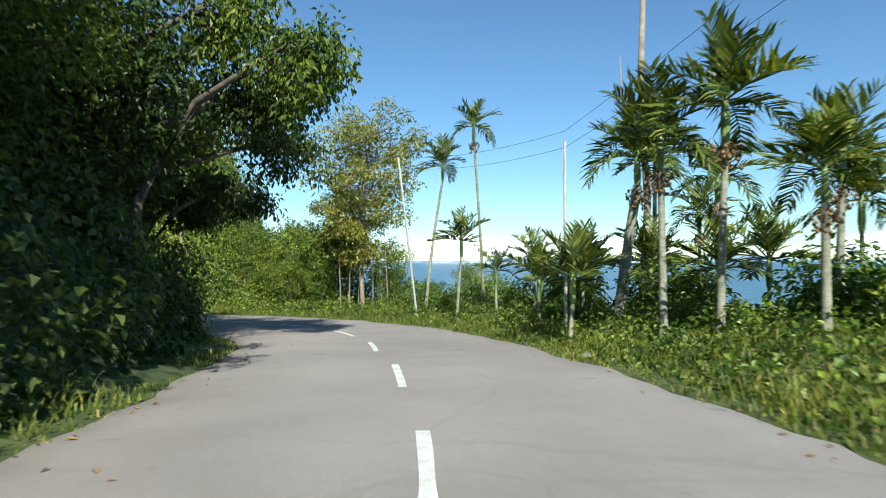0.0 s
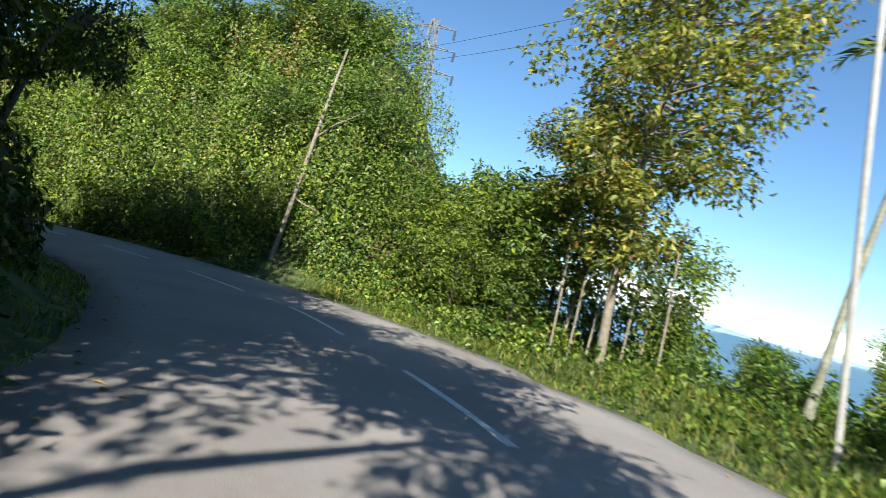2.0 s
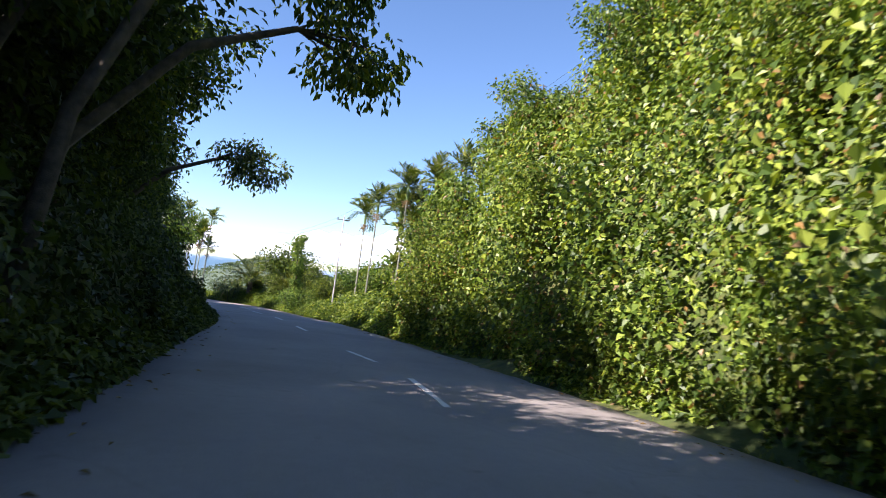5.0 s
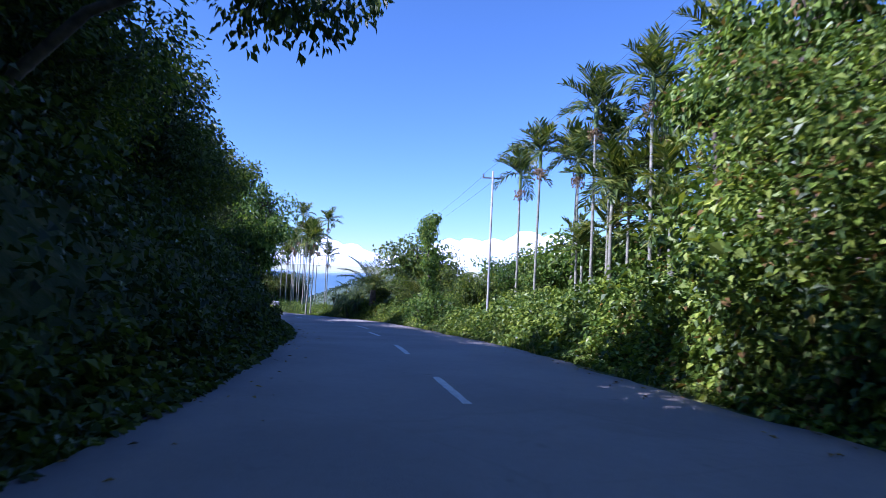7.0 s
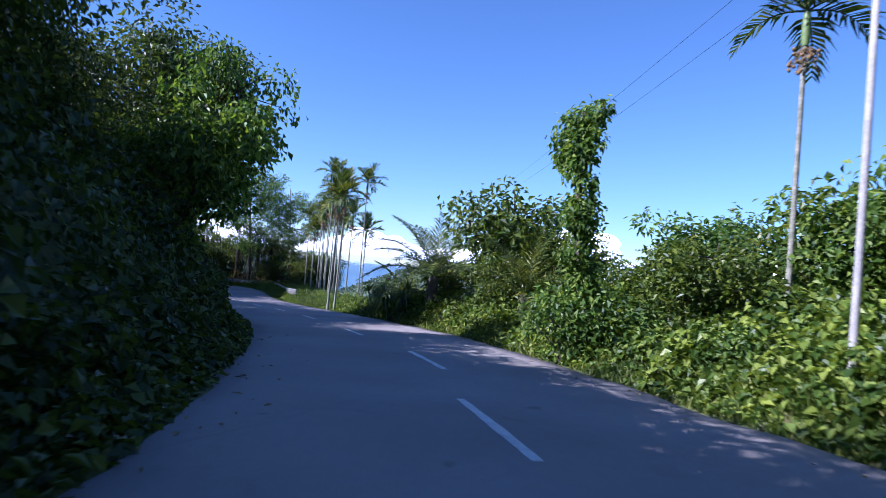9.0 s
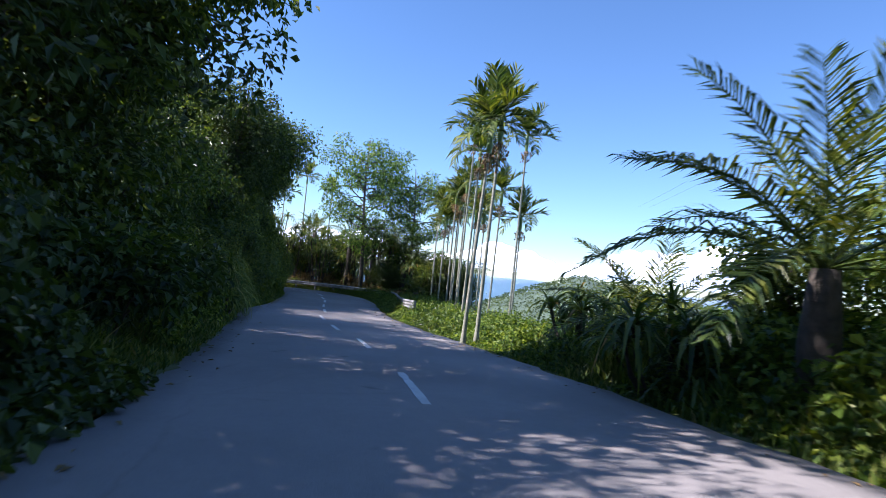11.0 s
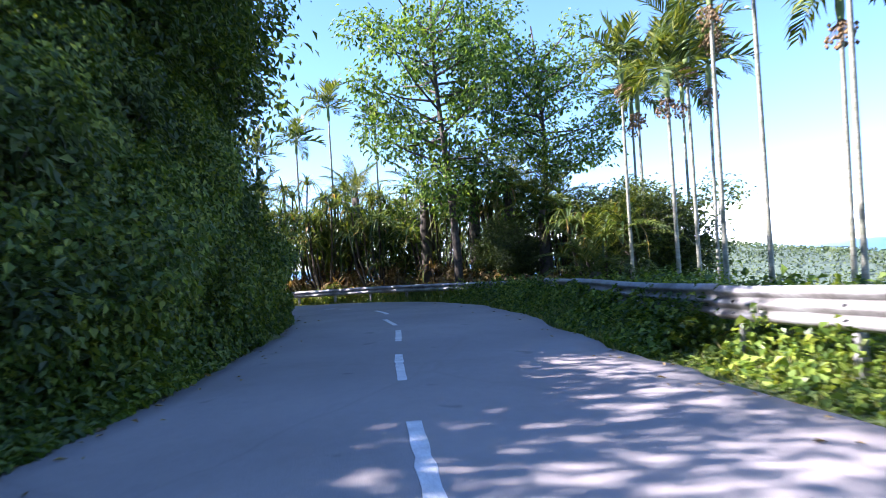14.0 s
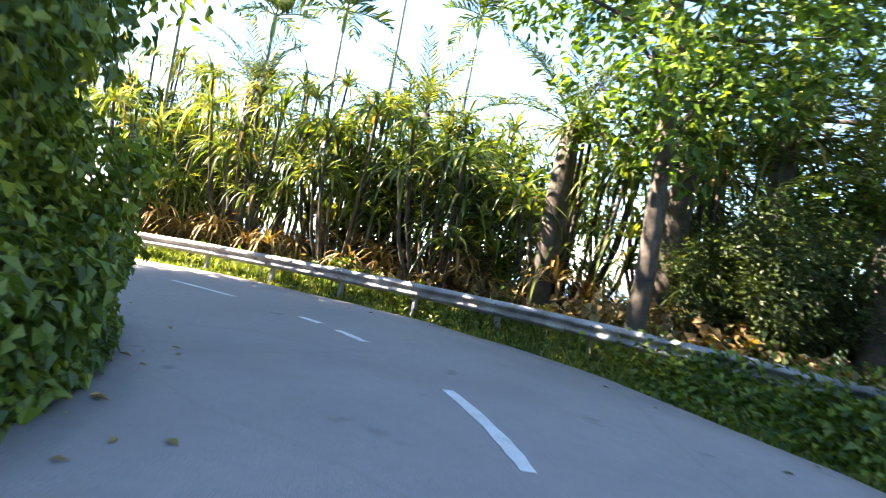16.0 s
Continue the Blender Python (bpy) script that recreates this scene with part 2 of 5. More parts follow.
M_GRASS = leaf_material("grass_blade", (0.06, 0.105, 0.018), (0.14, 0.185, 0.038), (0.27, 0.28, 0.085), 0.4, 0.5, 0.6, (0.36, 0.3, 0.14))
M_DRY = leaf_material("dry_leaf", (0.16, 0.1, 0.05), (0.3, 0.2, 0.1), (0.42, 0.3, 0.16), 0.3, 0.7, 0.6)
M_BARK = bark_material("bark", (0.035, 0.028, 0.02), (0.11, 0.088, 0.064))
M_PALE = bark_material("pale_bark", (0.16, 0.13, 0.095), (0.31, 0.265, 0.2))
M_PALMBARK = bark_material("palm_bark", (0.14, 0.15, 0.1), (0.33, 0.32, 0.25), 3.2)
M_SHAFT = simple("green_shaft", (0.12, 0.19, 0.05), (0.2, 0.27, 0.08), 5.0, 0.45)
M_NUT = simple("palm_nuts", (0.1, 0.07, 0.03), (0.28, 0.16, 0.05), 14.0, 0.6)
M_CONCRETE = simple("pole_concrete", (0.3, 0.29, 0.27), (0.44, 0.425, 0.4), 4.0, 0.85)
M_STEEL = simple("galvanised_steel", (0.16, 0.15, 0.135), (0.4, 0.4, 0.39), 2.2, 0.6, 0.4, 0.2)
M_WIRE = simple("wire", (0.03, 0.03, 0.03), (0.06, 0.06, 0.06), 5.0, 0.6)
M_STONE = simple("stone", (0.13, 0.125, 0.11), (0.25, 0.24, 0.21), 6.0, 0.9)


# ---- road line ----
CENTRE = [
    (4.0, -60, 1.9), (1.6, -25, 0.2), (0.4, -6, -0.95), (-0.2, 5.8, -1.65), (-0.9, 10.9, -1.94), (-2.0, 16.6, -2.3), (-3.9, 22.3, -2.67), (-7.4, 28.0, -3.03),
    (-12.0, 32.6, -3.31), (-17.4, 35.7, -3.54), (-23.4, 37.7, -3.78), (-30.7, 39.1, -4.13), (-40, 40.3, -4.64), (-51, 41.0, -5.16), (-57.3, 41.4, -5.48),
    (-65, 41.6, -6.0), (-73, 41.1, -6.4), (-80.5, 40.0, -6.8), (-88, 38.0, -7.22), (-97, 35.0, -7.72), (-104.2, 32.55, -8.06), (-112.9, 30.15, -8.38),
    (-119.0, 28.7, -8.44), (-123.4, 27.2, -8.48), (-126.4, 24.8, -8.55), (-128.2, 21.2, -8.64), (-129.0, 16.0, -8.8), (-129.5, 0.0, -9.5), (-131, -40.0, -11.0),
]


def sample_line(pts, step=0.25):
    p = np.array(pts, float)
    p = np.concatenate([[2 * p[0] - p[1]], p, [2 * p[-1] - p[-2]]])
    out = []
    for a, b, c, d in zip(p[:-3], p[1:-2], p[2:-1], p[3:]):
        # centripetal Catmull-Rom
        t0 = 0.0
        t1 = t0 + np.linalg.norm(b - a) ** 0.5
        t2 = t1 + np.linalg.norm(c - b) ** 0.5
        t3 = t2 + np.linalg.norm(d - c) ** 0.5
        t = np.linspace(t1, t2, max(4, int(np.linalg.norm(c - b) / step)), endpoint=False)[:, None]
        a1 = (t1 - t) / (t1 - t0) * a + (t - t0) / (t1 - t0) * b
        a2 = (t2 - t) / (t2 - t1) * b + (t - t1) / (t2 - t1) * c
        a3 = (t3 - t) / (t3 - t2) * c + (t - t2) / (t3 - t2) * d
        b1 = (t2 - t) / (t2 - t0) * a1 + (t - t0) / (t2 - t0) * a2
        b2 = (t3 - t) / (t3 - t1) * a2 + (t - t1) / (t3 - t1) * a3
        out.append((t2 - t) / (t2 - t1) * b1 + (t - t1) / (t2 - t1) * b2)
    return np.concatenate(out + [p[-2:-1]])


LINE = sample_line(CENTRE)
ARC = np.r_[0, np.cumsum(np.linalg.norm(np.diff(LINE[:, :2], axis=0), axis=1))]
TAN = unit(np.gradient(LINE[:, :2], axis=0))
RIGHT = np.stack([TAN[:, 1], -TAN[:, 0]], 1)


def near(xy):
    """Arc length, signed distance to the right, and road height at the nearest point of the road's line."""
    xy = np.atleast_2d(xy)
    idx = np.empty(len(xy), int)
    for k in range(0, len(xy), 4000):
        q = xy[k : k + 4000]
        d2 = (q[:, :1] - LINE[None, :, 0]) ** 2 + (q[:, 1:2] - LINE[None, :, 1]) ** 2
        idx[k : k + 4000] = d2.argmin(1)
    off = xy - LINE[idx, :2]
    side = (off * RIGHT[idx]).sum(1)
    dist = np.hypot(off[:, 0], off[:, 1])
    return ARC[idx], np.where(side >= 0, dist, -dist), LINE[idx, 2]


def on_road(s, d, up=0.0):
    """World points at arc length s and distance d to the right of the line."""
    s, d = np.broadcast_arrays(np.atleast_1d(np.asarray(s, float)), np.asarray(d, float))
    p = np.stack([np.interp(s, ARC, LINE[:, k]) for k in range(3)], 1)
    r = unit(np.stack([np.interp(s, ARC, RIGHT[:, k]) for k in range(2)], 1))
    p[:, :2] += r * d[:, None]
    p[:, 2] += up
    return p


def arc_of(x, y):
    return float(near(np.array([[x, y]]))[0][0])


S_A, S_HILL0, S_HILL1, S_END = arc_of(0, 0), arc_of(-9, 30), arc_of(-50, 41), arc_of(-126, 25)
S_STEEP, S_VALLEY = arc_of(-108, 31.5), arc_of(-91, 37)
HALF_L, HALF_R = 3.35, 3.45


def extra_left(s):
    """How much farther out the inner edge lies: wider through the first bend, overgrown near the last."""
    a, b, c, d = (arc_of(*q) for q in ((-1.5, 14), (-9.5, 30), (-36, 40), (-52, 41)))
    e, f = (arc_of(*q) for q in ((-104, 32.6), (-113, 30.2)))
    return 1.15 * step01(s, a, b) * (1 - step01(s, c, d)) - 0.5 * step01(s, e, f)


def step01(x, a, b):
    t = np.clip((x - a) / (b - a), 0, 1)
    return t * t * (3 - 2 * t)


def wobble(x, y, scale, seed=0.0):
    """A cheap smooth noise field, about -1 to 1."""
    a = np.sin(x * scale * 1.3 + 1.7 * np.sin(y * scale * 0.9 + seed) + seed)
    b = np.sin(y * scale * 1.1 + 1.3 * np.sin(x * scale * 1.7 + 2.1 + seed))
    c = np.sin((x + y) * scale * 2.3 + seed * 3) * np.sin((x - y) * scale * 1.9 + 0.7)
    return (a + b + 0.7 * c) / 2.7


def height(xy):
    xy = np.atleast_2d(np.asarray(xy, float))
    s, d, zr = near(xy)
    x, y = xy[:, 0], xy[:, 1]
    # inner side: a steep bank under the trees that goes on as a hillside
    dl = -d - extra_left(s)
    st = step01(s, S_STEEP - 1, S_STEEP + 8)
    low_bank = step01(s, S_VALLEY - 3, S_VALLEY + 3) * (1 - st)
    left = 0.05 + (3.0 + 2.8 * st - 1.5 * low_bank) * step01(dl, 4.0 - 0.65 * st, 7.2 - 0.9 * st) + np.maximum(dl - 8, 0) * 0.12 + np.maximum(dl - 40, 0) * 0.2
    left = np.minimum(left, 42 + dl * 0.02)
    # outer side without the hill: low bank, then the slope towards the sea
    vl = step01(s, S_VALLEY - 4, S_VALLEY + 6)
    lip = 0.35 + 0.3 * step01(s, S_A + 40, S_A + 80) - 0.45 * vl
    open_side = lip * step01(d, 4.2, 7.5) - np.maximum(d - 10.5 + 2.8 * vl, 0) * 0.42
    # the hill on the outer side of the first bend
    w = (1 - step01(x, -19.5, -12)) * step01(x, -52.5, -44)
    hill = 7.5 * step01(d, 3.7, 8.0) + 5.5 * step01(d, 7.6, 12.5) - np.maximum(d - 17, 0) * 0.6
    right = open_side * (1 - w) + hill * w
    z = zr - 0.04 + np.where(d < 0, left, right)
    rough = np.clip((np.where(d < 0, dl, d) - 4.5) / 4, 0, 1)
    z = z + rough * 0.18 * wobble(x, y, 1.1, 0.4) + np.clip((np.abs(d) - 9) / 15, 0, 1) * 0.9 * wobble(x, y, 0.16, 2.0)
    z = np.where((d < 3.25) & (dl < 3.25), zr - 0.12, z)
    d = np.where(d < 0, -dl, d)
    low = -60.0
    crest = np.interp(y, [-200, 20, 60, 95, 150, 220, 330, 460], [-45, -34, -18, -4, -11, -22, -34, -60])
    ridge = -60 + (crest + 60) * np.exp(-(((x + 460 - 0.2 * y) / 130) ** 2)) + 2.0 * wobble(x, y, 0.04, 1.0)
    near_ridge = -60 + 33 * np.exp(-(((x + 260) / 70) ** 2) - ((y - 170) / 90) ** 2) + 1.5 * wobble(x, y, 0.07, 2.0)
    ridge = np.maximum(ridge, near_ridge)
    return np.maximum(np.maximum(z, low), np.where(np.hypot(x + 100, y - 30) > 90, ridge, low))


# ---- ground, sea, distance ----
def axis_lines(lo, hi, fine, far_lo, far_hi):
    mid = np.arange(lo, hi + fine / 2, fine)
    def grow(a, b, sign):
        out, stepw = [], fine
        p = a
        while (p - b) * sign < 0:
            stepw *= 1.13
            p = p + sign * stepw
            out.append(p)
        return out
    return np.array(sorted(grow(lo, far_lo, -1)) + list(mid) + grow(hi, far_hi, 1))


def build_ground():
    xs, ys = axis_lines(-165, 30, 1.05, -4700, 4700), axis_lines(-30, 75, 1.05, -4700, 4700)
    gx, gy = np.meshgrid(xs, ys, indexing="ij")
    xy = np.stack([gx.ravel(), gy.ravel()], 1)
    v = np.concatenate([xy, height(xy)[:, None]], 1)
    nx, ny = len(xs), len(ys)
    i, j = np.meshgrid(np.arange(nx - 1), np.arange(ny - 1), indexing="ij")
    f = np.stack([i * ny + j, (i + 1) * ny + j, (i + 1) * ny + j + 1, i * ny + j + 1], -1).reshape(-1, 4)
    # greyed green: distance haze is mixed into the valley's base colour
    valley = simple("hazed_valley_woods", (0.07, 0.105, 0.075), (0.11, 0.15, 0.1), 0.12, 1.0, 0, 0.6, 1.5)
    me = mesh("ground", v, f, [M_GROUND, valley], True)
    mid = v[f].mean(1)
    me.polygons.foreach_set("material_index", (np.abs(near(mid[:, :2])[1]) > 60).astype(np.int32))
    tagged(new("ground", me), "hillside soil covered with low green growth", "ground", kind="structure")
    # sea
    m, nt, bsdf = material("sea_water")
    # pale base colour carries the haze over the water
    bsdf.inputs["Base Color"].default_value = (0.06, 0.14, 0.2, 1)
    bsdf.inputs["Roughness"].default_value = 0.35
    bump(nt, bsdf, noise_node(nt, 0.05, 5).outputs["Fac"], 0.6, 4.0)
    a = np.linspace(0, 2 * np.pi, 64, endpoint=False)
    v = np.concatenate([[[-60, 30, 0]], np.stack([-60 + 4600 * np.cos(a), 30 + 4600 * np.sin(a), 0 * a], 1)]) + (0, 0, -36)
    f = np.stack([np.zeros(64, int), 1 + np.arange(64), 1 + (np.arange(64) + 1) % 64], 1)
    tagged(new("water", mesh("water", v, f, m)), "calm blue sea below the hills, haze in its pale colour", "sea", kind="structure")
    # far mountains across the water; their light blue stands in for haze
    mm = simple("hazed_mountain", (0.2, 0.3, 0.4), (0.24, 0.34, 0.44), 0.004, 1.0, 0, 0.0)
    a = np.linspace(radians(20), radians(140), 240)
    rad = 4450.0
    h = 10 + 12 * np.clip(wobble(a * 40, a * 13, 0.5, 3.0), 0, 1) + 30 * np.exp(-((a - radians(81)) / 0.045) ** 2) + 34 * np.exp(-((a - radians(63)) / 0.05) ** 2)
    lo = np.stack([-60 + rad * np.cos(a), 30 + rad * np.sin(a), 0 * a - 60], 1)
    mi = np.stack([-60 + (rad + 40) * np.cos(a), 30 + (rad + 40) * np.sin(a), h - 36], 1)
    hi = np.stack([-60 + (rad + 120) * np.cos(a), 30 + (rad + 120) * np.sin(a), 0 * a - 60], 1)
    n = len(a)
    k = np.arange(n - 1)
    f = np.concatenate([np.stack([k, k + 1, n + k + 1, n + k], 1), np.stack([n + k, n + k + 1, 2 * n + k + 1, 2 * n + k], 1)])
    tagged(new("backdrop_mountains", mesh("far_mountains", np.concatenate([lo, mi, hi]), f, mm, True)), "far mountains across the water, painted blue with haze", "mountains", kind="structure")


def build_clouds():
    """A low bank of lumpy white clouds far out over the sea."""
    m, nt, bsdf = material("cloud")
    bsdf.inputs["Base Color"].default_value = (0.93, 0.93, 0.95, 1)
    bsdf.inputs["Roughness"].default_value = 1.0
    bsdf.inputs["Specular IOR Level"].default_value = 0.0
    # added glow lifts the grey shaded sides of the lumps
    bsdf.inputs["Emission Color"].default_value, bsdf.inputs["Emission Strength"].default_value = (0.86, 0.92, 1, 1), 0.55
    base = bmesh.new()
    bmesh.ops.create_icosphere(base, subdivisions=2, radius=1)
    sv = np.array([v.co[:] for v in base.verts])
    sf = np.array([[v.index for v in f.verts] for f in base.faces])
    base.free()
    pieces = []
    for az0, wide, tall in ((-38, 260, 90), (-18, 200, 60), (-4, 330, 110), (16, 260, 80), (34, 300, 120), (52, 320, 160), (69, 420, 300), (76, 380, 190), (88, 300, 150), (104, 340, 140), (126, 360, 200), (-70, 300, 120)):
        for k in range(26):
            off = rng.normal() * wide * 0.55
            up = rng.uniform(0, 1) * tall * math.exp(-((off / wide) ** 2) * 1.3)
            size = rng.uniform(55, 115) * (1.1 - 0.5 * up / tall)
            a, r = radians(az0), rng.uniform(4380, 4520)
            c = np.array([-60 - r * math.sin(a) - off * math.cos(a), 30 + r * math.cos(a) - off * math.sin(a), 25 + up])
            lump = 1 + 0.16 * wobble(sv[:, 0] * 3 + k, sv[:, 1] * 3 + sv[:, 2] * 2, 1.0, k * 1.3) + 0.07 * wobble(sv[:, 2] * 9, sv[:, 0] * 9 + k, 1.0, k)
            v = sv * lump[:, None] * size * np.array([1.5, 1.5, 0.85]) + c
            v[:, 2] = np.maximum(v[:, 2], 12)
            pieces.append((v, sf))
    v, f = join(pieces)
    tagged(new("backdrop_clouds", mesh("clouds", v, f, m, True)), "bank of white clouds low over the sea", "clouds", kind="structure")


def build_road():
    keep = (ARC > S_A - 55) & (ARC < S_END + 60)
    s = ARC[keep][::2]
    rows = []
    wl = HALF_L + extra_left(s) + 0.13 * wobble(s, s * 0.3, 0.9, 1.0) + 0.08 * wobble(s, s, 4.0, 2.0)
    wr = HALF_R + 0.16 * wobble(s, s * 0.4, 0.8, 5.0) + 0.09 * wobble(s, s, 3.7, 3.0)
    for u in np.linspace(-1, 1, 13):
        d = np.where(u < 0, u * wl, u * wr)
        rows.append(on_road(s, d, 0.02 * (1 - u * u)))
    skirt = [on_road(s, -wl - 0.05, -0.15)] + rows + [on_road(s, wr + 0.05, -0.15)]
    v = np.stack(skirt, 1)
    n, c = v.shape[:2]
    i, j = np.meshgrid(np.arange(n - 1), np.arange(c - 1), indexing="ij")
    f = np.stack([i * c + j, i * c + j + 1, (i + 1) * c + j + 1, (i + 1) * c + j], -1).reshape(-1, 4)
    tagged(new("road", mesh("road", v.reshape(-1, 3), f, M_ASPHALT, True)), "worn pale grey asphalt two-lane road", "road", kind="structure")


def build_dashes():
    """Centre line dashes, each a thin worn strip of paint."""
    spans = [((-0.0, 2.9), (-0.2, 5.8)), ((-0.55, 8.5), (-0.9, 11.1)), ((-1.4, 13.75), (-2.0, 16.6)), ((-2.8, 19.2), (-3.9, 22.3)), ((-5.3, 25.1), (-7.4, 28.0)),
             ((-9.4, 30.2), (-12.1, 32.8)), ((-14.0, 33.7), (-17.3, 35.5)), ((-19.6, 36.4), (-22.4, 37.2)), ((-24.5, 37.55), (-27.7, 38.35)), ((-31.8, 39.2), (-35.0, 39.85)),
             ((-38.0, 40.1), (-40.6, 40.35)), ((-47.7, 40.72), (-50.4, 40.9)), ((-54.6, 41.1), (-57.7, 41.3)), ((-64.2, 41.6), (-67.2, 41.5)),
             ((-70.3, 41.75), (-73.4, 41.38)), ((-77.6, 40.45), (-80.0, 39.9)), ((-85.4, 38.7), (-88.0, 38.0)), ((-91.8, 36.8), (-94.3, 36.0)), ((-96.8, 34.95), (-99.0, 34.2)),
             ((-101.6, 33.3), (-104.0, 32.5)), ((-106.9, 31.95), (-109.6, 31.2)), ((-111.8, 30.6), (-114.3, 29.95)), ((-115.9, 29.55), (-117.8, 29.1)), ((-119.0, 28.8), (-120.7, 28.22)),
             ((-122.6, 27.6), (-124.3, 26.85)), ((-126.2, 25.4), (-126.7, 24.85)), ((-127.15, 24.3), (-127.4, 23.9)), ((-128.2, 22.4), (-128.9, 20.6))]
    for a, b in spans:
        s = np.linspace(arc_of(*a), arc_of(*b), 14)
        off = np.linspace(*near(np.array([a, b]))[1], 14)
        w = 0.06 + 0.006 * rng.normal(size=14)
        top = 0.02 + 0.006
        v = np.concatenate([on_road(s, off - w, top), on_road(s, off + w, top), on_road(s, off - w - 0.004, 0.014), on_road(s, off + w + 0.004, 0.014)])
        k = np.arange(13)
        f = np.concatenate([np.stack([k, 14 + k, 15 + k, k + 1], 1), np.stack([28 + k, k, k + 1, 29 + k], 1), np.stack([14 + k, 42 + k, 43 + k, 15 + k], 1)])
        tagged(new("lane_dash", mesh("lane_dash", v, f, M_PAINT)), "worn white paint dash along the road's centre", "road marking", "centre line dashes")


build_ground()
build_clouds()
build_road()
build_dashes()


# ---- plant builders ----
def surface_normals(xy):
    e = 0.4
    hx = (height(xy + (e, 0)) - height(xy - (e, 0))) / (2 * e)
    hy = (height(xy + (0, e)) - height(xy - (0, e))) / (2 * e)
    return unit(np.stack([-hx, -hy, np.ones(len(xy))], 1))


def cover(name, s0, s1, d0, d1, count, size, mat, thick, label, category, keep=None, lumps=0.7, lump_scale=0.55, fold=0.25, fine=0.35):
    """A mat of leaves over the ground between two distances from the road."""
    s, d = rng.uniform(s0, s1, count), d0 + (d1 - d0) * rng.uniform(0, 1, count)
    if keep is not None:
        ok = keep(s, d)
        s, d = s[ok], d[ok]
    xy = on_road(s, np.where(d < 0, d - extra_left(s), d))[:, :2]
    s2, dd, _ = near(xy)
    ok = np.where(dd < 0, -dd - extra_left(s2), dd) > min(abs(d0), abs(d1)) - 0.05
    xy, d = xy[ok], d[ok]
    n = surface_normals(xy)
    z = height(xy)
    swell = np.clip(0.5 + wobble(xy[:, 0] + z, xy[:, 1] - z * 0.7, lump_scale, 1.0), 0, 1.6) * lumps
    swell = swell + fine * np.clip(0.35 + wobble(xy[:, 0] + 0.6 * z, xy[:, 1] - 0.8 * z, 2.6, 3.0), 0, 1.3) + 0.4 * fine * np.clip(wobble(xy[:, 0] - z, xy[:, 1] + 0.7 * z, 6.5, 5.0), 0, 1)
    edge = np.clip((np.abs(d) - min(abs(d0), abs(d1))) / 1.0, 0.12, 1)
    u = rng.uniform(0, 1, len(xy)) ** 0.6
    p = np.concatenate([xy, z[:, None]], 1) + n * ((thick * u + swell * u) * edge)[:, None]
    face = unit(n * 1.0 + (0, 0, 0.35) + rng.normal(size=(len(xy), 3)) * 0.42)
    ax = unit(np.cross(face, rand_units(len(xy))) + (0, 0, -0.35))
    L = size * rng.uniform(0.6, 1.35, len(xy))
    v, f = leaf_quads(p, ax, face, L, L * rng.uniform(0.55, 0.85, len(xy)), fold)
    return tagged(new(name, mesh(name, v, f, mat)), label, category, kind="stuff")


def grass(name, s0, s1, d0, d1, count, tall, mat, label, keep=None):
    s, d = rng.uniform(s0, s1, count), d0 + (d1 - d0) * rng.uniform(0, 1, count)
    if keep is not None:
        ok = keep(s, d)
        s, d = s[ok], d[ok]
    xy = on_road(s, np.where(d < 0, d - extra_left(s), d))[:, :2]
    s2, dd, _ = near(xy)
    ok = np.where(dd < 0, -dd - extra_left(s2), dd) > min(abs(d0), abs(d1)) - 0.05
    xy, d = xy[ok], d[ok]
    z = height(xy) - 0.02
    n = len(xy)
    h = tall * rng.uniform(0.35, 1.0, n) * (0.65 + 0.45 * wobble(xy[:, 0], xy[:, 1], 1.1, 4.0)) * np.clip((np.abs(d) - min(abs(d0), abs(d1))) / 0.8, 0.3, 1)
    lean = rng.normal(size=(n, 2)) * 0.35
    base = np.concatenate([xy, z[:, None]], 1)
    side = unit(np.concatenate([rng.normal(size=(n, 2)), np.zeros((n, 1))], 1)) * (0.006 + 0.012 * rng.uniform(size=n))[:, None] * (0.6 + tall)
    mid = base + np.concatenate([lean * h[:, None] * 0.35, h[:, None] * 0.6], 1)
    tip = base + np.concatenate([lean * h[:, None] * 1.1, h[:, None]], 1)
    v = np.stack([base - side, base + side, mid + side * 0.8, mid - side * 0.8, tip], 1).reshape(-1, 3)
    k = np.arange(n)[:, None] * 5
    f = [k + [0, 1, 2, 3], k + [3, 2, 4]]
    return tagged(new(name, mesh(name, v, f, mat)), label, "grass", kind="stuff")


def crown_leaves(centres, radii, per, size, droop=0.3, flat=0.75):
    """Clumps of leaves round the ends of the limbs, denser outside, with gaps between the clumps."""
    vs = []
    for c, r in zip(centres, radii):
        n = int(per * r * r)
        u = rand_units(n) * np.array([1, 1, flat])
        p = c + u * r * (rng.uniform(0.25, 1.0, n) ** 0.5)[:, None] * (1 + 0.2 * rng.normal(size=(n, 1)))
        face = unit(u * 0.6 + (0, 0, 0.6) + rng.normal(size=(n, 3)) * 0.5)
        ax = unit(np.cross(face, rand_units(n)) + u * 0.5 + (0, 0, -droop))
        L = size * rng.uniform(0.6, 1.3, n)
        vs.append(leaf_quads(p, ax, face, L, L * rng.uniform(0.4, 0.6, n)))
    return join(vs)


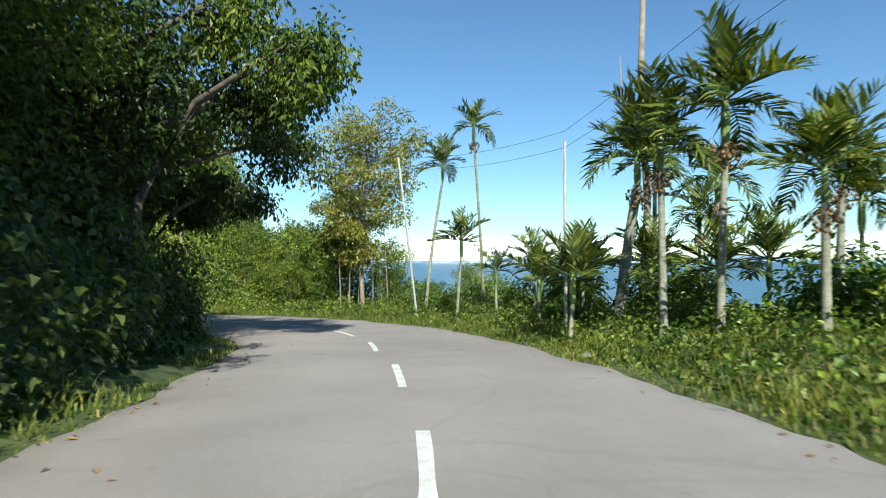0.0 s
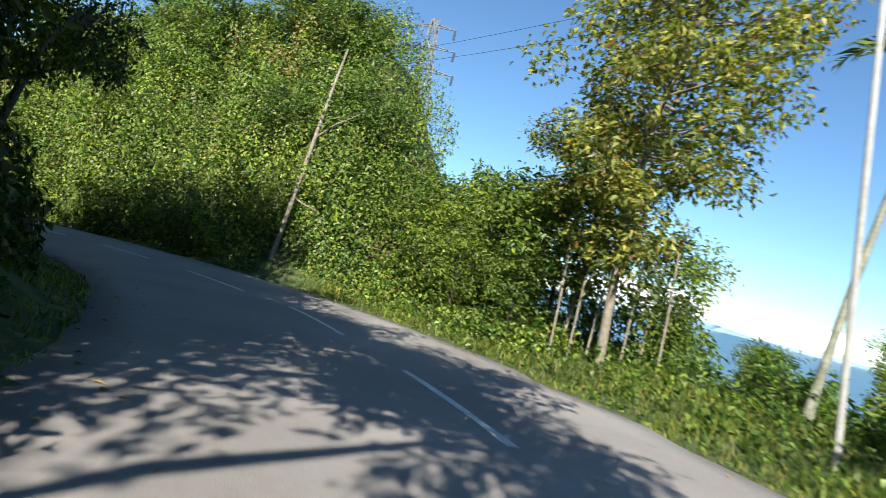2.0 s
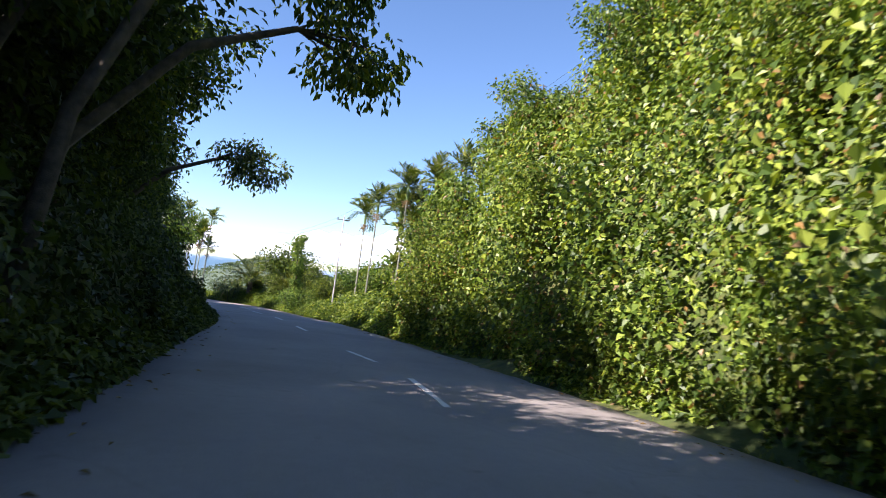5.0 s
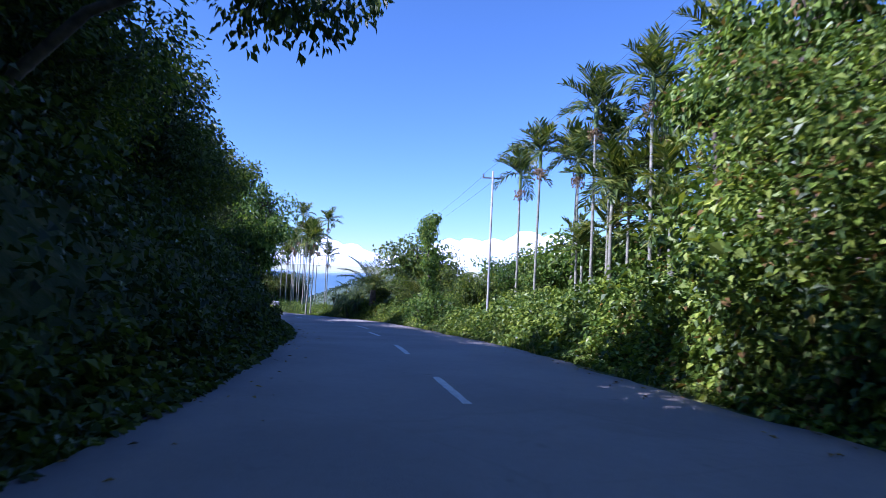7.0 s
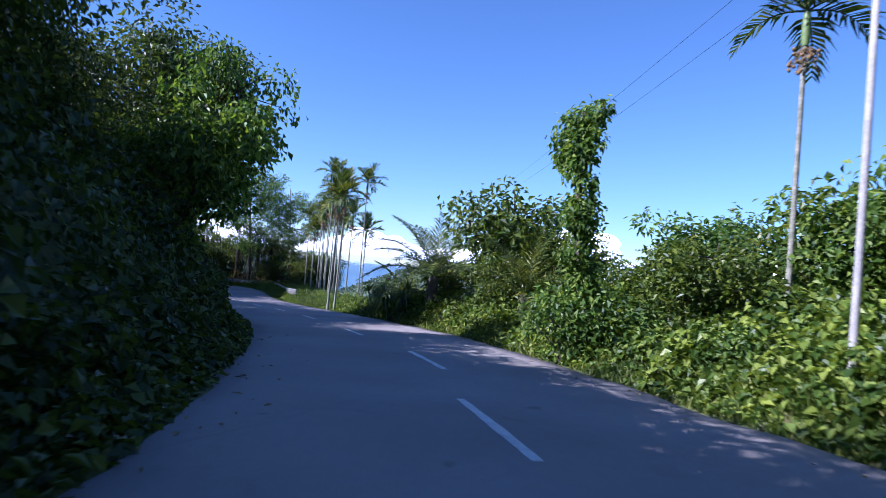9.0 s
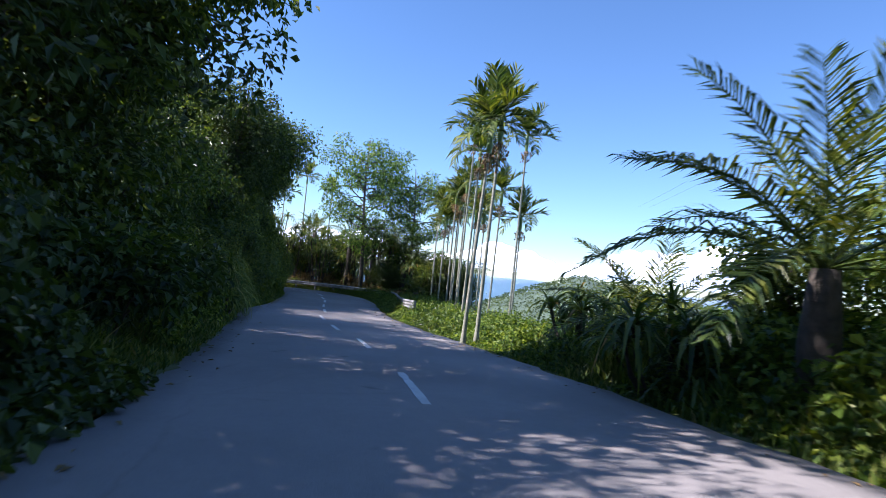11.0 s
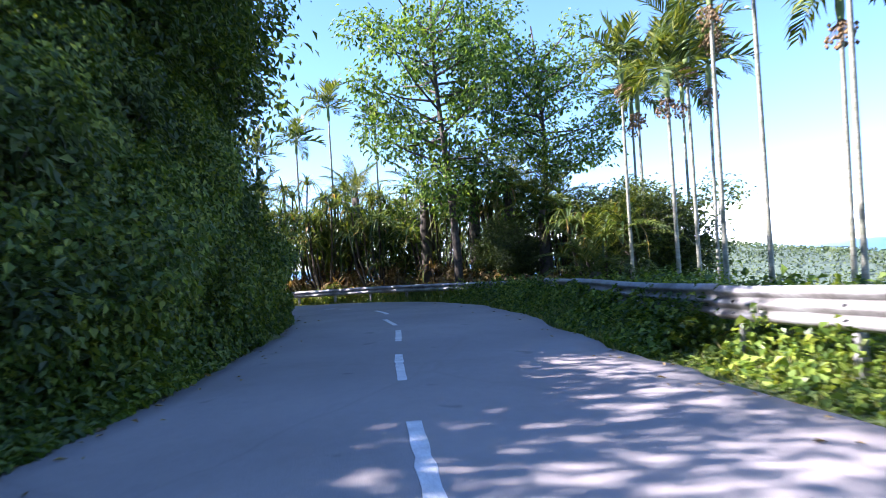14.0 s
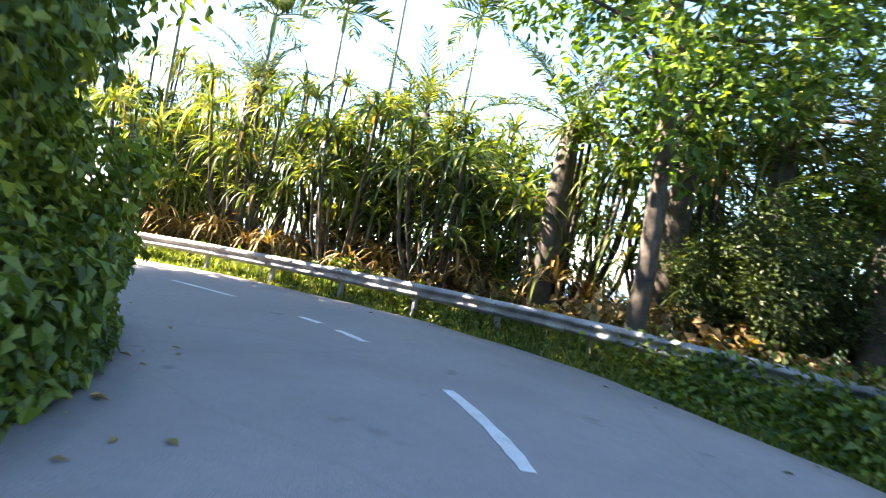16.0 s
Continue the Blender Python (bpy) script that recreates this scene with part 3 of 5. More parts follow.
def tree(name, tall, spread, mat, label, clumps=26, per=330, size=0.16, trunk=0.14, start=0.35, bark=None, droop=0.3, lean=(0, 0), clump_r=(0.5, 1.0), category="tree", arch=1.0):
    """trunk > limbs, and a crown of leaf clumps, round an Empty at the foot."""
    root = new(name)
    bark = bark or M_BARK
    h = np.linspace(0, 1, 9)
    sway = np.stack([np.sin(h * 3.1 + rng.uniform(0, 6)), np.cos(h * 2.6 + rng.uniform(0, 6))], 1) * 0.05 * tall * h[:, None]
    pts = np.concatenate([sway + (h**arch)[:, None] * np.array(lean) * tall, (h * tall * 0.86)[:, None]], 1)
    part("trunk", mesh("trunk", *tube(pts, trunk * (1.15 - h * 0.95), 8), bark, True), root)
    centres, radii, limbs = [], [], []
    for k in range(clumps):
        q = (k + 0.5) / clumps
        at = start + (0.97 - start) * q ** 0.8
        prof = math.sin(math.pi * min(1, 0.18 + 0.82 * (1 - (at - start) / (1.02 - start)) ** 0.8)) ** 0.7
        a = k * 2.4 + rng.uniform(-0.5, 0.5)
        out = spread * prof * rng.uniform(0.45, 1.05)
        foot = np.array([np.interp(at * 0.92, h, pts[:, j]) for j in range(3)])
        end = foot + np.array([math.cos(a) * out, math.sin(a) * out, rng.uniform(0.0, 0.22) * tall * 0.5])
        mid = (foot + end) / 2 + (0, 0, -0.05 * out)
        limbs.append(tube([foot, mid, end], np.array([0.38, 0.22, 0.08]) * trunk, 5, False))
        centres.append(end)
        radii.append(rng.uniform(*clump_r) * (0.8 + 0.2 * spread / 2))
        if out > 1.2:
            centres.append(mid + rng.normal(size=3) * 0.25 + (0, 0, 0.2))
            radii.append(radii[-1] * 0.75)
    tagged(part("branchwork", mesh("branchwork", *join(limbs), bark, True), root), kind="stuff")
    part("crown", mesh("crown", *crown_leaves(centres, radii, per, size, droop), mat), root)
    return tagged(root, label, category)


def frond_mesh(length, leaflets, leaf_len, width, mat, hang=0.9, vee=0.35, tip=0.55):
    """A feather leaf along +x that arches down; midrib and two rows of narrow leaflets."""
    u = np.linspace(0, 1, 9)
    spine = np.stack([length * (u - 0.1 * u * u), 0 * u, length * (0.22 * u - hang * 0.5 * u**2.4)], 1)
    rib_v, rib_f = tube(spine, 0.02 * (1.1 - u) + 0.004, 4, False)
    k = np.linspace(0.16, 1.0, leaflets)
    at = np.stack([np.interp(k, u, spine[:, j]) for j in range(3)], 1)
    tan = unit(np.stack([np.interp(k, u, np.gradient(spine[:, j])) for j in range(3)], 1))
    pieces = [(rib_v, rib_f)]
    for sgn in (-1, 1):
        n = leaflets
        L = leaf_len * np.sin(np.pi * (0.24 + 0.6 * k)) * rng.uniform(0.75, 1.15, n)
        out = unit(tan * (0.55 + 0.75 * k)[:, None] + np.array([0, sgn, 0]) + (0, 0, vee) + rng.normal(size=(n, 3)) * 0.13)
        tip_dir = unit(out + (0, 0, -tip) + rng.normal(size=(n, 3)) * 0.18)
        wide = unit(np.cross(out, np.cross(tan, out)) * 0.2 + tan + rng.normal(size=(n, 3)) * 0.25)
        w = width * rng.uniform(0.7, 1.3, n)[:, None]
        mid = at + out * (L * 0.55)[:, None]
        end = mid + tip_dir * (L * 0.5)[:, None]
        v = np.stack([at - wide * w * 0.25, at + wide * w * 0.25, mid + wide * w * 0.5, mid - wide * w * 0.5, end], 1).reshape(-1, 3)
        j = np.arange(n)[:, None] * 5
        pieces.append((v, [j + [0, 1, 2, 3], j + [3, 2, 4]]))
    v, f = join(pieces)
    return mesh("frond", v, f, mat, False)


FRONDS = [frond_mesh(1.6, 17, 0.72, 0.088, M_PALM, h, v, t) for h, v, t in ((0.3, 0.5, 0.15), (0.55, 0.45, 0.3), (0.75, 0.4, 0.4), (0.95, 0.35, 0.6), (1.2, 0.3, 0.9), (0.5, 0.5, 0.25))]
YOUNG = [frond_mesh(1.6, 15, 0.68, 0.09, M_PALM, h, v, t) for h, v, t in ((0.25, 0.55, 0.2), (0.4, 0.45, 0.3), (0.5, 0.45, 0.3), (0.7, 0.35, 0.5), (0.9, 0.3, 0.5), (0.35, 0.5, 0.3))]
FEATHER = [frond_mesh(3.6, 44, 0.75, 0.05, M_PALM, h, v, 0.8) for h, v in ((0.55, 0.4), (0.75, 0.3), (0.95, 0.2))]
SHAFT_V, SHAFT_F = tube([(0, 0, -0.75), (0, 0, -0.5), (0, 0, -0.1), (0, 0, 0.25)], [0.07, 0.095, 0.075, 0.03], 8)
ME_SHAFT = mesh("crownshaft", SHAFT_V, SHAFT_F, M_SHAFT, True)


def nut_mesh():
    pieces = []
    for k in range(46):
        a, r, z = rng.uniform(0, 6.28), rng.uniform(0.1, 0.3), rng.uniform(-1.3, -0.82)
        p = np.array([math.cos(a) * r, math.sin(a) * r, z])
        o = np.array([(1, 0, 0), (0, 1, 0), (-1, 0, 0), (0, -1, 0), (0, 0, 1.3), (0, 0, -1.3)]) * rng.uniform(0.03, 0.05) + p
        f = np.array([(0, 1, 4), (1, 2, 4), (2, 3, 4), (3, 0, 4), (1, 0, 5), (2, 1, 5), (3, 2, 5), (0, 3, 5)])
        pieces.append((o, f))
        pieces.append(tube([(0, 0, -0.72), p], [0.008, 0.005], 3, False))
    return mesh("fruit_head", *join(pieces), M_NUT, True)


ME_NUTS = nut_mesh()


def palm(x, y, top, lean=(0, 0), fronds=9, scale=1.0, nuts=True, young=False, label="", thick=0.085, group="", droop=0):
    """An areca-like palm: ringed slender trunk, green crownshaft, arching fronds, nut cluster. top: height of the crown above the sea datum."""
    z0 = float(height([[x - lean[0], y - lean[1]]])[0]) - 0.1
    foot = np.array([x - lean[0], y - lean[1], z0])
    root = new("palm_tree")
    root.location = foot
    tall = top - z0
    h = np.linspace(0, 1, 12)
    pts = np.stack([lean[0] * h**1.3, lean[1] * h**1.3, h * (tall - 0.7 * scale)], 1)
    rad = thick * (1.0 - 0.3 * h) + 0.05 * np.exp(-h * 18)
    part("trunk", mesh("trunk", *tube(pts, rad, 9), M_PALMBARK, True), root)
    shaft = part("crownshaft", ME_SHAFT, root, "smooth green shaft under the fronds")
    at = Vector((lean[0], lean[1], tall))
    shaft.matrix_basis = Matrix.Translation(at) @ Matrix.Diagonal((scale, scale, scale, 1))
    kinds = YOUNG if young else FRONDS
    turn = rng.uniform(0, 360)
    fronds += 2
    for k in range(fronds):
        up = 1 - (k / max(1, fronds - 1))
        ob = part("frond", kinds[min(4, int((1 - up) * 5)) if rng.uniform() < 0.75 else 5], root)
        ob.matrix_basis = Matrix.Translation(at) @ pose(0, 0, 0, 0, 0, turn + k * 137.5 + rng.uniform(-14, 14)) @ pose(0, 0, 0, 0, -(84 * up - 14 + droop) + rng.uniform(-10, 10), 0) @ Matrix.Diagonal((*(3 * [scale * rng.uniform(0.85, 1.1)]), 1))
    if nuts:
        part("fruit_head", ME_NUTS, shaft, "hanging brown nut cluster").matrix_basis = pose(0, 0, 0, 0, 0, turn)
    return tagged(root, label or "slender areca palm with pale ringed trunk", "palm", group)


def strap_mesh(length, width, hang):
    u = np.linspace(0, 1, 6)
    x = length * (u - 0.25 * u * u)
    z = length * (0.8 * u - hang * u * u)
    w = width * np.sin(np.pi * (0.18 + 0.8 * u)) ** 0.8
    left, right, mid = np.stack([x, w / 2, z + w * 0.2], 1), np.stack([x, -w / 2, z + w * 0.2], 1), np.stack([x, 0 * u, z], 1)
    k = np.arange(5)
    v = np.concatenate([left, mid, right])
    return v, np.concatenate([np.stack([k, 6 + k, 7 + k, k + 1], 1), np.stack([6 + k, 12 + k, 13 + k, 7 + k], 1)])


def strap_clump(x, y, tall, heads, label, spread=1.2, mat=None, leaf=1.25, category="screw pine", low=0.3, wide=0.085):
    """Stems that carry rosettes of long arching strap leaves."""
    z0 = float(height([[x, y]])[0]) - 0.1
    root = new("screw_pine")
    root.location = (x, y, z0)
    stems, leaves_all = [], []
    for k in range(heads):
        a, r = rng.uniform(0, 6.28), spread * math.sqrt(rng.uniform(0, 1))
        top = np.array([math.cos(a) * r, math.sin(a) * r, tall * rng.uniform(low, 1.0)])
        stems.append(tube([top * (0.35, 0.35, 0), top * (0.8, 0.8, 0.5), top], [0.06, 0.05, 0.045], 6, False))
        for j in range(30):
            v, f = strap_mesh(leaf * rng.uniform(0.6, 1.1), wide, rng.uniform(0.6, 1.5))
            m = np.array(pose(0, 0, 0, 0, -rng.uniform(-20, 42), j * 137.5 + rng.uniform(-15, 15)).to_3x3())
            leaves_all.append((v @ m.T + top, f))
    tagged(part("stemwork", mesh("stemwork", *join(stems), M_BARK, True), root), kind="stuff")
    part("foliage", mesh("foliage", *join(leaves_all), mat or M_PANDAN), root)
    return tagged(root, label, category)


def place(thing, x, y, turn=0.0, scale=1.0, sink=0.15, z=None):
    zz = float(height([[x, y]])[0]) - sink if z is None else z
    thing.matrix_basis = Matrix.LocRotScale((x, y, zz), Euler((0, 0, radians(turn))), (scale,) * 3)
    return thing


def place_copy(thing, x, y, turn, scale, sink=0.15, z=None, label=""):
    zz = float(height([[x, y]])[0]) - sink if z is None else z
    ob = copy_thing(thing, Matrix.LocRotScale((x, y, zz), Euler((0, 0, radians(turn))), None))
    ob.scale = (scale,) * 3
    return tagged(ob, label)


def bush(name, tall, spread, mat, label, count=900, size=0.14, category="bush"):
    """A shrub: stems from one foot and an uneven mass of leaves."""
    root = new(name)
    stems, c, r = [], [], []
    for k in range(9):
        a = k * 2.4
        out = spread * rng.uniform(0.3, 0.9)
        end = np.array([math.cos(a) * out, math.sin(a) * out, tall * rng.uniform(0.35, 0.85)])
        stems.append(tube([(0, 0, 0), end * (0.4, 0.4, 0.6), end], [0.025, 0.018, 0.008], 5, False))
        c.append(end)
        r.append(rng.uniform(0.3, 0.5) * max(spread, 0.6 * tall))
    tagged(part("stemwork", mesh("stemwork", *join(stems), M_BARK, True), root), kind="stuff")
    per = count / sum(q * q for q in r)
    part("foliage", mesh("foliage", *crown_leaves(c, r, per, size, 0.35, 0.9), mat), root)
    return tagged(root, label, category)


# ---- inner side: bank, forest trees ----
S_0, S_9 = S_A - 12, S_END + 14
# bank plants use the dark leaf, so part of their shade is colour
cover("creeper_bank", S_0, S_9, -4.0, -8.6, 96000, 0.19, M_DARK, 0.35, "dense creepers down the road bank, leaves darkened for shade", "creepers", lumps=0.9)
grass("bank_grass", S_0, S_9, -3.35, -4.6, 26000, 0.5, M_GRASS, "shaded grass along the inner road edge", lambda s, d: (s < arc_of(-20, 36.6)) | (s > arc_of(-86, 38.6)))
cover("shade_creepers", arc_of(-20, 36.6), arc_of(-86, 38.6), -3.3, -4.8, 26000, 0.17, M_DARK, 0.3, "creepers reaching the inner road edge, leaves darkened for shade", "creepers", lumps=0.4)

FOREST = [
    tree("forest_tree", 9.0, 3.6, M_DARK, "tall broadleaf tree, leaves darkened for the shaded bank", 34, 140, 0.26, 0.2, 0.12, clump_r=(0.8, 1.35)),
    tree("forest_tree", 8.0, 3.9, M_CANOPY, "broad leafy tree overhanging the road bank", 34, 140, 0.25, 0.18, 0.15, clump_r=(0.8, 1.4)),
    tree("forest_tree", 10.0, 3.2, M_DARK, "tall broadleaf tree, leaves darkened for the shaded bank", 34, 140, 0.26, 0.2, 0.1, clump_r=(0.8, 1.3)),
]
BEHIND = [tree("forest_tree", 9.0, 3.6, M_DARK, "broadleaf tree behind the road bank, leaves darkened for shade", 30, 44, 0.55, 0.2, 0.12, clump_r=(0.9, 1.4)), tree("forest_tree", 9.5, 3.4, M_DARK, "broadleaf tree behind the road bank, leaves darkened for shade", 30, 44, 0.55, 0.2, 0.1, clump_r=(0.9, 1.4))]
for k, ob in enumerate(FOREST + BEHIND):
    p = on_road(S_A + 10 + 18 * k, -15.0)[0]
    place(ob, p[0], p[1])
s, k = S_A + 8.5, 0
while s < S_9 + 12:
    gap = arc_of(-85, 39) < s < arc_of(-113.5, 30)
    first = s < S_A + 15
    onhill = arc_of(-26, 38.2) < s < arc_of(-33, 39.6)
    low = arc_of(-61, 41.5) < s < arc_of(-86, 38.6)
    back = 1.9 if arc_of(-43, 40.5) < s < arc_of(-64, 41.5) else 0
    for row, (dd, sc) in enumerate(((-7.2 + (1.5 if s > S_STEEP else 0) - (1.3 if first else 1.6 if onhill else 1.4 if low else back), 0.74 if first else 0.7 if onhill else 0.74 if arc_of(-50, 41) < s < arc_of(-67, 41.4) else 0.62 if low and s > arc_of(-73, 41.1) else 0.8 if low else 0.92), (-11.5, 0.74 if onhill else 0.86 if low else 1.0))):
        if row and arc_of(-73, 41.2) < s < arc_of(-81, 39.9):
            continue
        if gap and row:
            sc, dd = 0.85, -13.0
        elif gap:
            sc, dd = (0.74, -12.5) if s > arc_of(-104.5, 32.5) else (1.0 if s < arc_of(-96, 35.3) else 0.76, dd)
        ss = s + rng.uniform(-0.8, 0.8) + row * 2.2
        p = on_road(ss, dd - max(0.0, float(extra_left(ss))) + rng.uniform(-0.6, 0.6))[0]
        place_copy(BEHIND[k % 2] if row else FOREST[k % 3], p[0], p[1], rng.uniform(0, 360), sc * rng.uniform(0.88, 1.1), 0.5)
    s += 4.6
    k += 1

# unseen trees added behind the start to shade the left bank
for k in range(5):
    p = on_road(S_A - 11.5 + 4.2 * k, -7.6)[0]
    place_copy(FOREST[k % 3], p[0], p[1], 70 * k, 1.0 if k < 3 else 0.72, 0.5)

for x, y, a, sc in ((-122.6, 21.4, 20, 0.72), (-119.2, 22.4, 130, 0.8), (-124.2, 17.6, 250, 0.75), (-116.0, 23.6, 310, 0.85), (-124.6, 13.4, 70, 0.8), (-120.5, 18.2, 190, 0.95), (-121.5, 12.5, 30, 0.95)):
    place_copy(FOREST[int(a) % 3], x, y, a, sc, 0.5)
# oversized trees added so that crowns above the view shade the bend
for x, y, a, sc in ((-125.4, 16.4, 40, 1.5), (-124.6, 11.6, 200, 1.6)):
    place_copy(FOREST[1], x, y, a, sc, 0.5, label="very tall tree added to shade the bend, crown out of view")
for x, y, a, sc in ((-124.0, 9.0, 20, 0.9), (-136.5, 5.0, 80, 0.75), (-124.5, 3.0, 140, 0.9), (-136.5, -1.0, 250, 0.8), (-123.5, -4.0, 310, 0.9)):
    place_copy(BEHIND[int(a) // 10 % 2], x, y, a, sc, 0.5)
cover("hedge_wall", S_STEEP - 2, S_9, -3.25, -6.6, 150000, 0.115, M_CANOPY, 0.4, "tall overgrown green bank face beside the bend", "creepers", lumps=0.95, lump_scale=0.8)

# two more added beside the view to darken the bank ahead
for s, turn, sc in ((S_A + 4.5, 30, 1.05), (S_A + 8.6, 160, 0.95)):
    p = on_road(s, -7.6)[0]
    place_copy(FOREST[0], p[0], p[1], turn, sc, 0.5)

grass("slope_grass", S_VALLEY - 6, S_STEEP + 10, -3.4, -6.4, 30000, 0.8, M_GRASS, "tall light green grass on the inner bank")
BANK = [bush("bank_bush", 1.7, 0.95, M_DARK, "bush growing out of the road bank, leaves darkened for shade", 1100, 0.17), bush("bank_bush", 1.5, 1.0, M_CANOPY, "leafy bush growing out of the road bank", 1100, 0.17), bush("bank_bush", 1.2, 0.7, M_BUSH, "light green bush low on the road bank", 900, 0.13)]
for k, ob in enumerate(BANK):
    p = on_road(arc_of(-92 - 2 * k, 36), -5.2)[0]
    place(ob, p[0], p[1])
for k, s in enumerate(np.arange(arc_of(-88, 38), arc_of(-121, 28), 0.85)):
    low = k % 3 == 2
    p = on_road(s, -(4.1 if low else 4.5 + 0.35 * (k % 4)) - float(extra_left(s)))[0]
    place_copy(BANK[2 if low else k % 2], p[0], p[1], 77 * k, rng.uniform(0.7, 1.0) if low else rng.uniform(0.8, 1.25), 0.25)

for k, s in enumerate(np.arange(arc_of(-90, 37.3), arc_of(-114, 29.9), 1.05)):
    p = on_road(s, -6.6 - 0.5 * (k % 3) - float(extra_left(s)))[0]
    place_copy(BANK[k % 2], p[0], p[1], 61 * k, rng.uniform(0.9, 1.7), 0.35)

for x, y, a, sc in ((-110.5, 20.8, 10, 1.5), (-111.9, 19.6, 120, 1.6), (-112.6, 20.8, 230, 1.4), (-113.4, 18.9, 300, 1.7)):
    place_copy(BANK[0], x, y, a, sc, 0.3)

# trees that lean out over the road: where, height, lean, spread, distance, leaf, where the crown starts
# several stand out of view, added just to shade road and verge
for x, y, tall, out, sp, dd, mat, start in (
    (-0.3, -6.5, 9.5, 0.2, 2.8, -6.4, M_DARK, 0.35), (-0.2, -2.0, 9.0, 0.25, 2.6, -6.8, M_DARK, 0.35), (-0.1, 2.4, 8.6, 0.28, 2.4, -6.8, M_DARK, 0.4),
    (-4.4, 23.5, 8.6, 0.16, 2.8, -6.4, M_CANOPY, 0.45), (-7.4, 28.0, 6.6, 0.12, 2.3, -6.0, M_DARK, 0.3), (-14, 33.8, 11.2, 0.2, 2.8, -6.6, M_CANOPY, 0.35), (-18.5, 36, 11.2, 0.22, 2.8, -6.6, M_CANOPY, 0.35), (-22.5, 37.4, 9.8, 0.2, 2.6, -6.6, M_CANOPY, 0.35),
    (-9.5, 30, 8.4, 0.34, 2.6, -6.4, M_CANOPY, 0.45), (-26, 38, 7.6, 0.36, 2.4, -6.4, M_CANOPY, 0.5), (-33, 39.5, 7.8, 0.32, 2.4, -6.4, M_CANOPY, 0.5), (-43.5, 40.4, 8.6, 0.2, 2.4, -7.4, M_CANOPY, 0.5), (-39.5, 40.2, 9.0, 0.2, 2.4, -7.0, M_CANOPY, 0.5),
    (-49.5, 41, 9.5, 0.1, 2.3, -8.2, M_CANOPY, 0.4), (-53.5, 41.1, 9.5, 0.06, 2.3, -8.4, M_CANOPY, 0.4), (-88.5, 37.8, 10.2, 0.24, 2.6, -7.4, M_CANOPY, 0.45), (-92.5, 36.5, 10.2, 0.26, 2.6, -7.2, M_CANOPY, 0.45), (-99.5, 34.2, 9.6, 0.05, 2.3, -9.0, M_CANOPY, 0.5), (-66.5, 41.5, 7.0, 0.05, 2.2, -8.6, M_CANOPY, 0.3), (-70.0, 41.4, 7.0, 0.05, 2.2, -8.6, M_CANOPY, 0.3),
    (-77.5, 40.5, 5.6, 0.3, 1.9, -6.0, M_LIGHT, 0.2), (-127, 24, 9.0, 0.12, 2.6, -7.0, M_CANOPY, 0.3), (-128.6, 19.0, 7.6, 0.12, 2.4, -7.0, M_CANOPY, 0.3),
):
    s = arc_of(x, y)
    p = on_road(s, dd - max(0.0, float(extra_left(s))))[0]
    r = on_road(s, 1.0)[0] - on_road(s, 0.0)[0]
    ob = tree("overhanging_tree", tall, sp, mat, "leafy tree leaning out over the road", 32, 300 if -95 < x < -60 or -24 < x < -12 else 190, 0.23, 0.12, start, clump_r=(0.5, 0.9), lean=(r[0] * out, r[1] * out), droop=0.5)
    place(ob, p[0], p[1], 0, 1.0, 0.6)

# slender trees that arch over the inner lane
for x, y, tall, out in ((-16, 35, 6.4, 0.62), (-22.5, 37.4, 6.4, 0.66), (-24.6, 37.9, 6.8, 0.75)):
    s = arc_of(x, y)
    p = on_road(s, -6.8 - max(0.0, float(extra_left(s))))[0]
    r = on_road(s, 1.0)[0] - on_road(s, 0.0)[0]
    ob = tree("overhanging_tree", tall, 1.2, M_CANOPY, "slender tree arching over the lane", 14, 330, 0.17, 0.06, 0.84, clump_r=(0.35, 0.6), lean=(r[0] * out, r[1] * out), droop=0.9, arch=3.0)
    place(ob, p[0], p[1], 0, 1.0, 0.3, z=float(p[2]) - 0.3)

def hanging_tree(foot, crown, radii, clumps, mat, label, size=0.2, per=260, trunk=0.12):
    """A leaning tree whose crown hangs round a given point in space."""
    z0 = float(height([foot])[0]) - 0.4
    root = new("hanging_tree")
    root.location = (*foot, z0)
    c = np.array(crown) - (*foot, z0)
    pts = np.array([(0, 0, 0), c * (0.1, 0.1, 0.4), c * (0.4, 0.4, 0.8), c * (0.75, 0.75, 1.0), c + (0, 0, 0.2)])
    part("trunk", mesh("trunk", *tube(pts, trunk * np.array([1.15, 1.0, 0.8, 0.55, 0.3]), 8), M_BARK, True), root)
    ends, limbs = [], []
    for k in range(clumps):
        end = c + rand_units(1)[0] * np.array(radii) * rng.uniform(0.35, 1.0)
        start = c * (0.75, 0.75, 1.0) if k % 2 else c + (0, 0, 0.2)
        limbs.append(tube([start, (start + end) / 2 + (0, 0, 0.15), end], [0.035, 0.022, 0.01], 5, False))
        ends.append(end)
    tagged(part("branchwork", mesh("branchwork", *join(limbs), M_BARK, True), root), kind="stuff")
    part("crown", mesh("crown", *crown_leaves(ends, rng.uniform(0.4, 0.75, clumps), per, size, 0.8, 0.85), mat), root)
    return tagged(root, label, "tree")


hanging_tree((-7.2, 17.2), (-7.6, 17.8, -0.8), (0.6, 1.3, 1.2), 14, M_DARK, "dense dark tree at the inner road edge", 0.22, 240)
hanging_tree((-7.0, 13.2), (-3.6, 15.2, 4.7), (1.6, 1.8, 1.4), 28, M_CANOPY, "sunlit leafy branches high over the lane", 0.2, 250)
# next crown is added up-sun, mostly above view, to darken mid-road
hanging_tree((-8.8, 15.4), (-5.2, 17.3, 4.4), (1.4, 1.5, 0.9), 24, M_DARK, "dark leafy branches hanging over the lane")
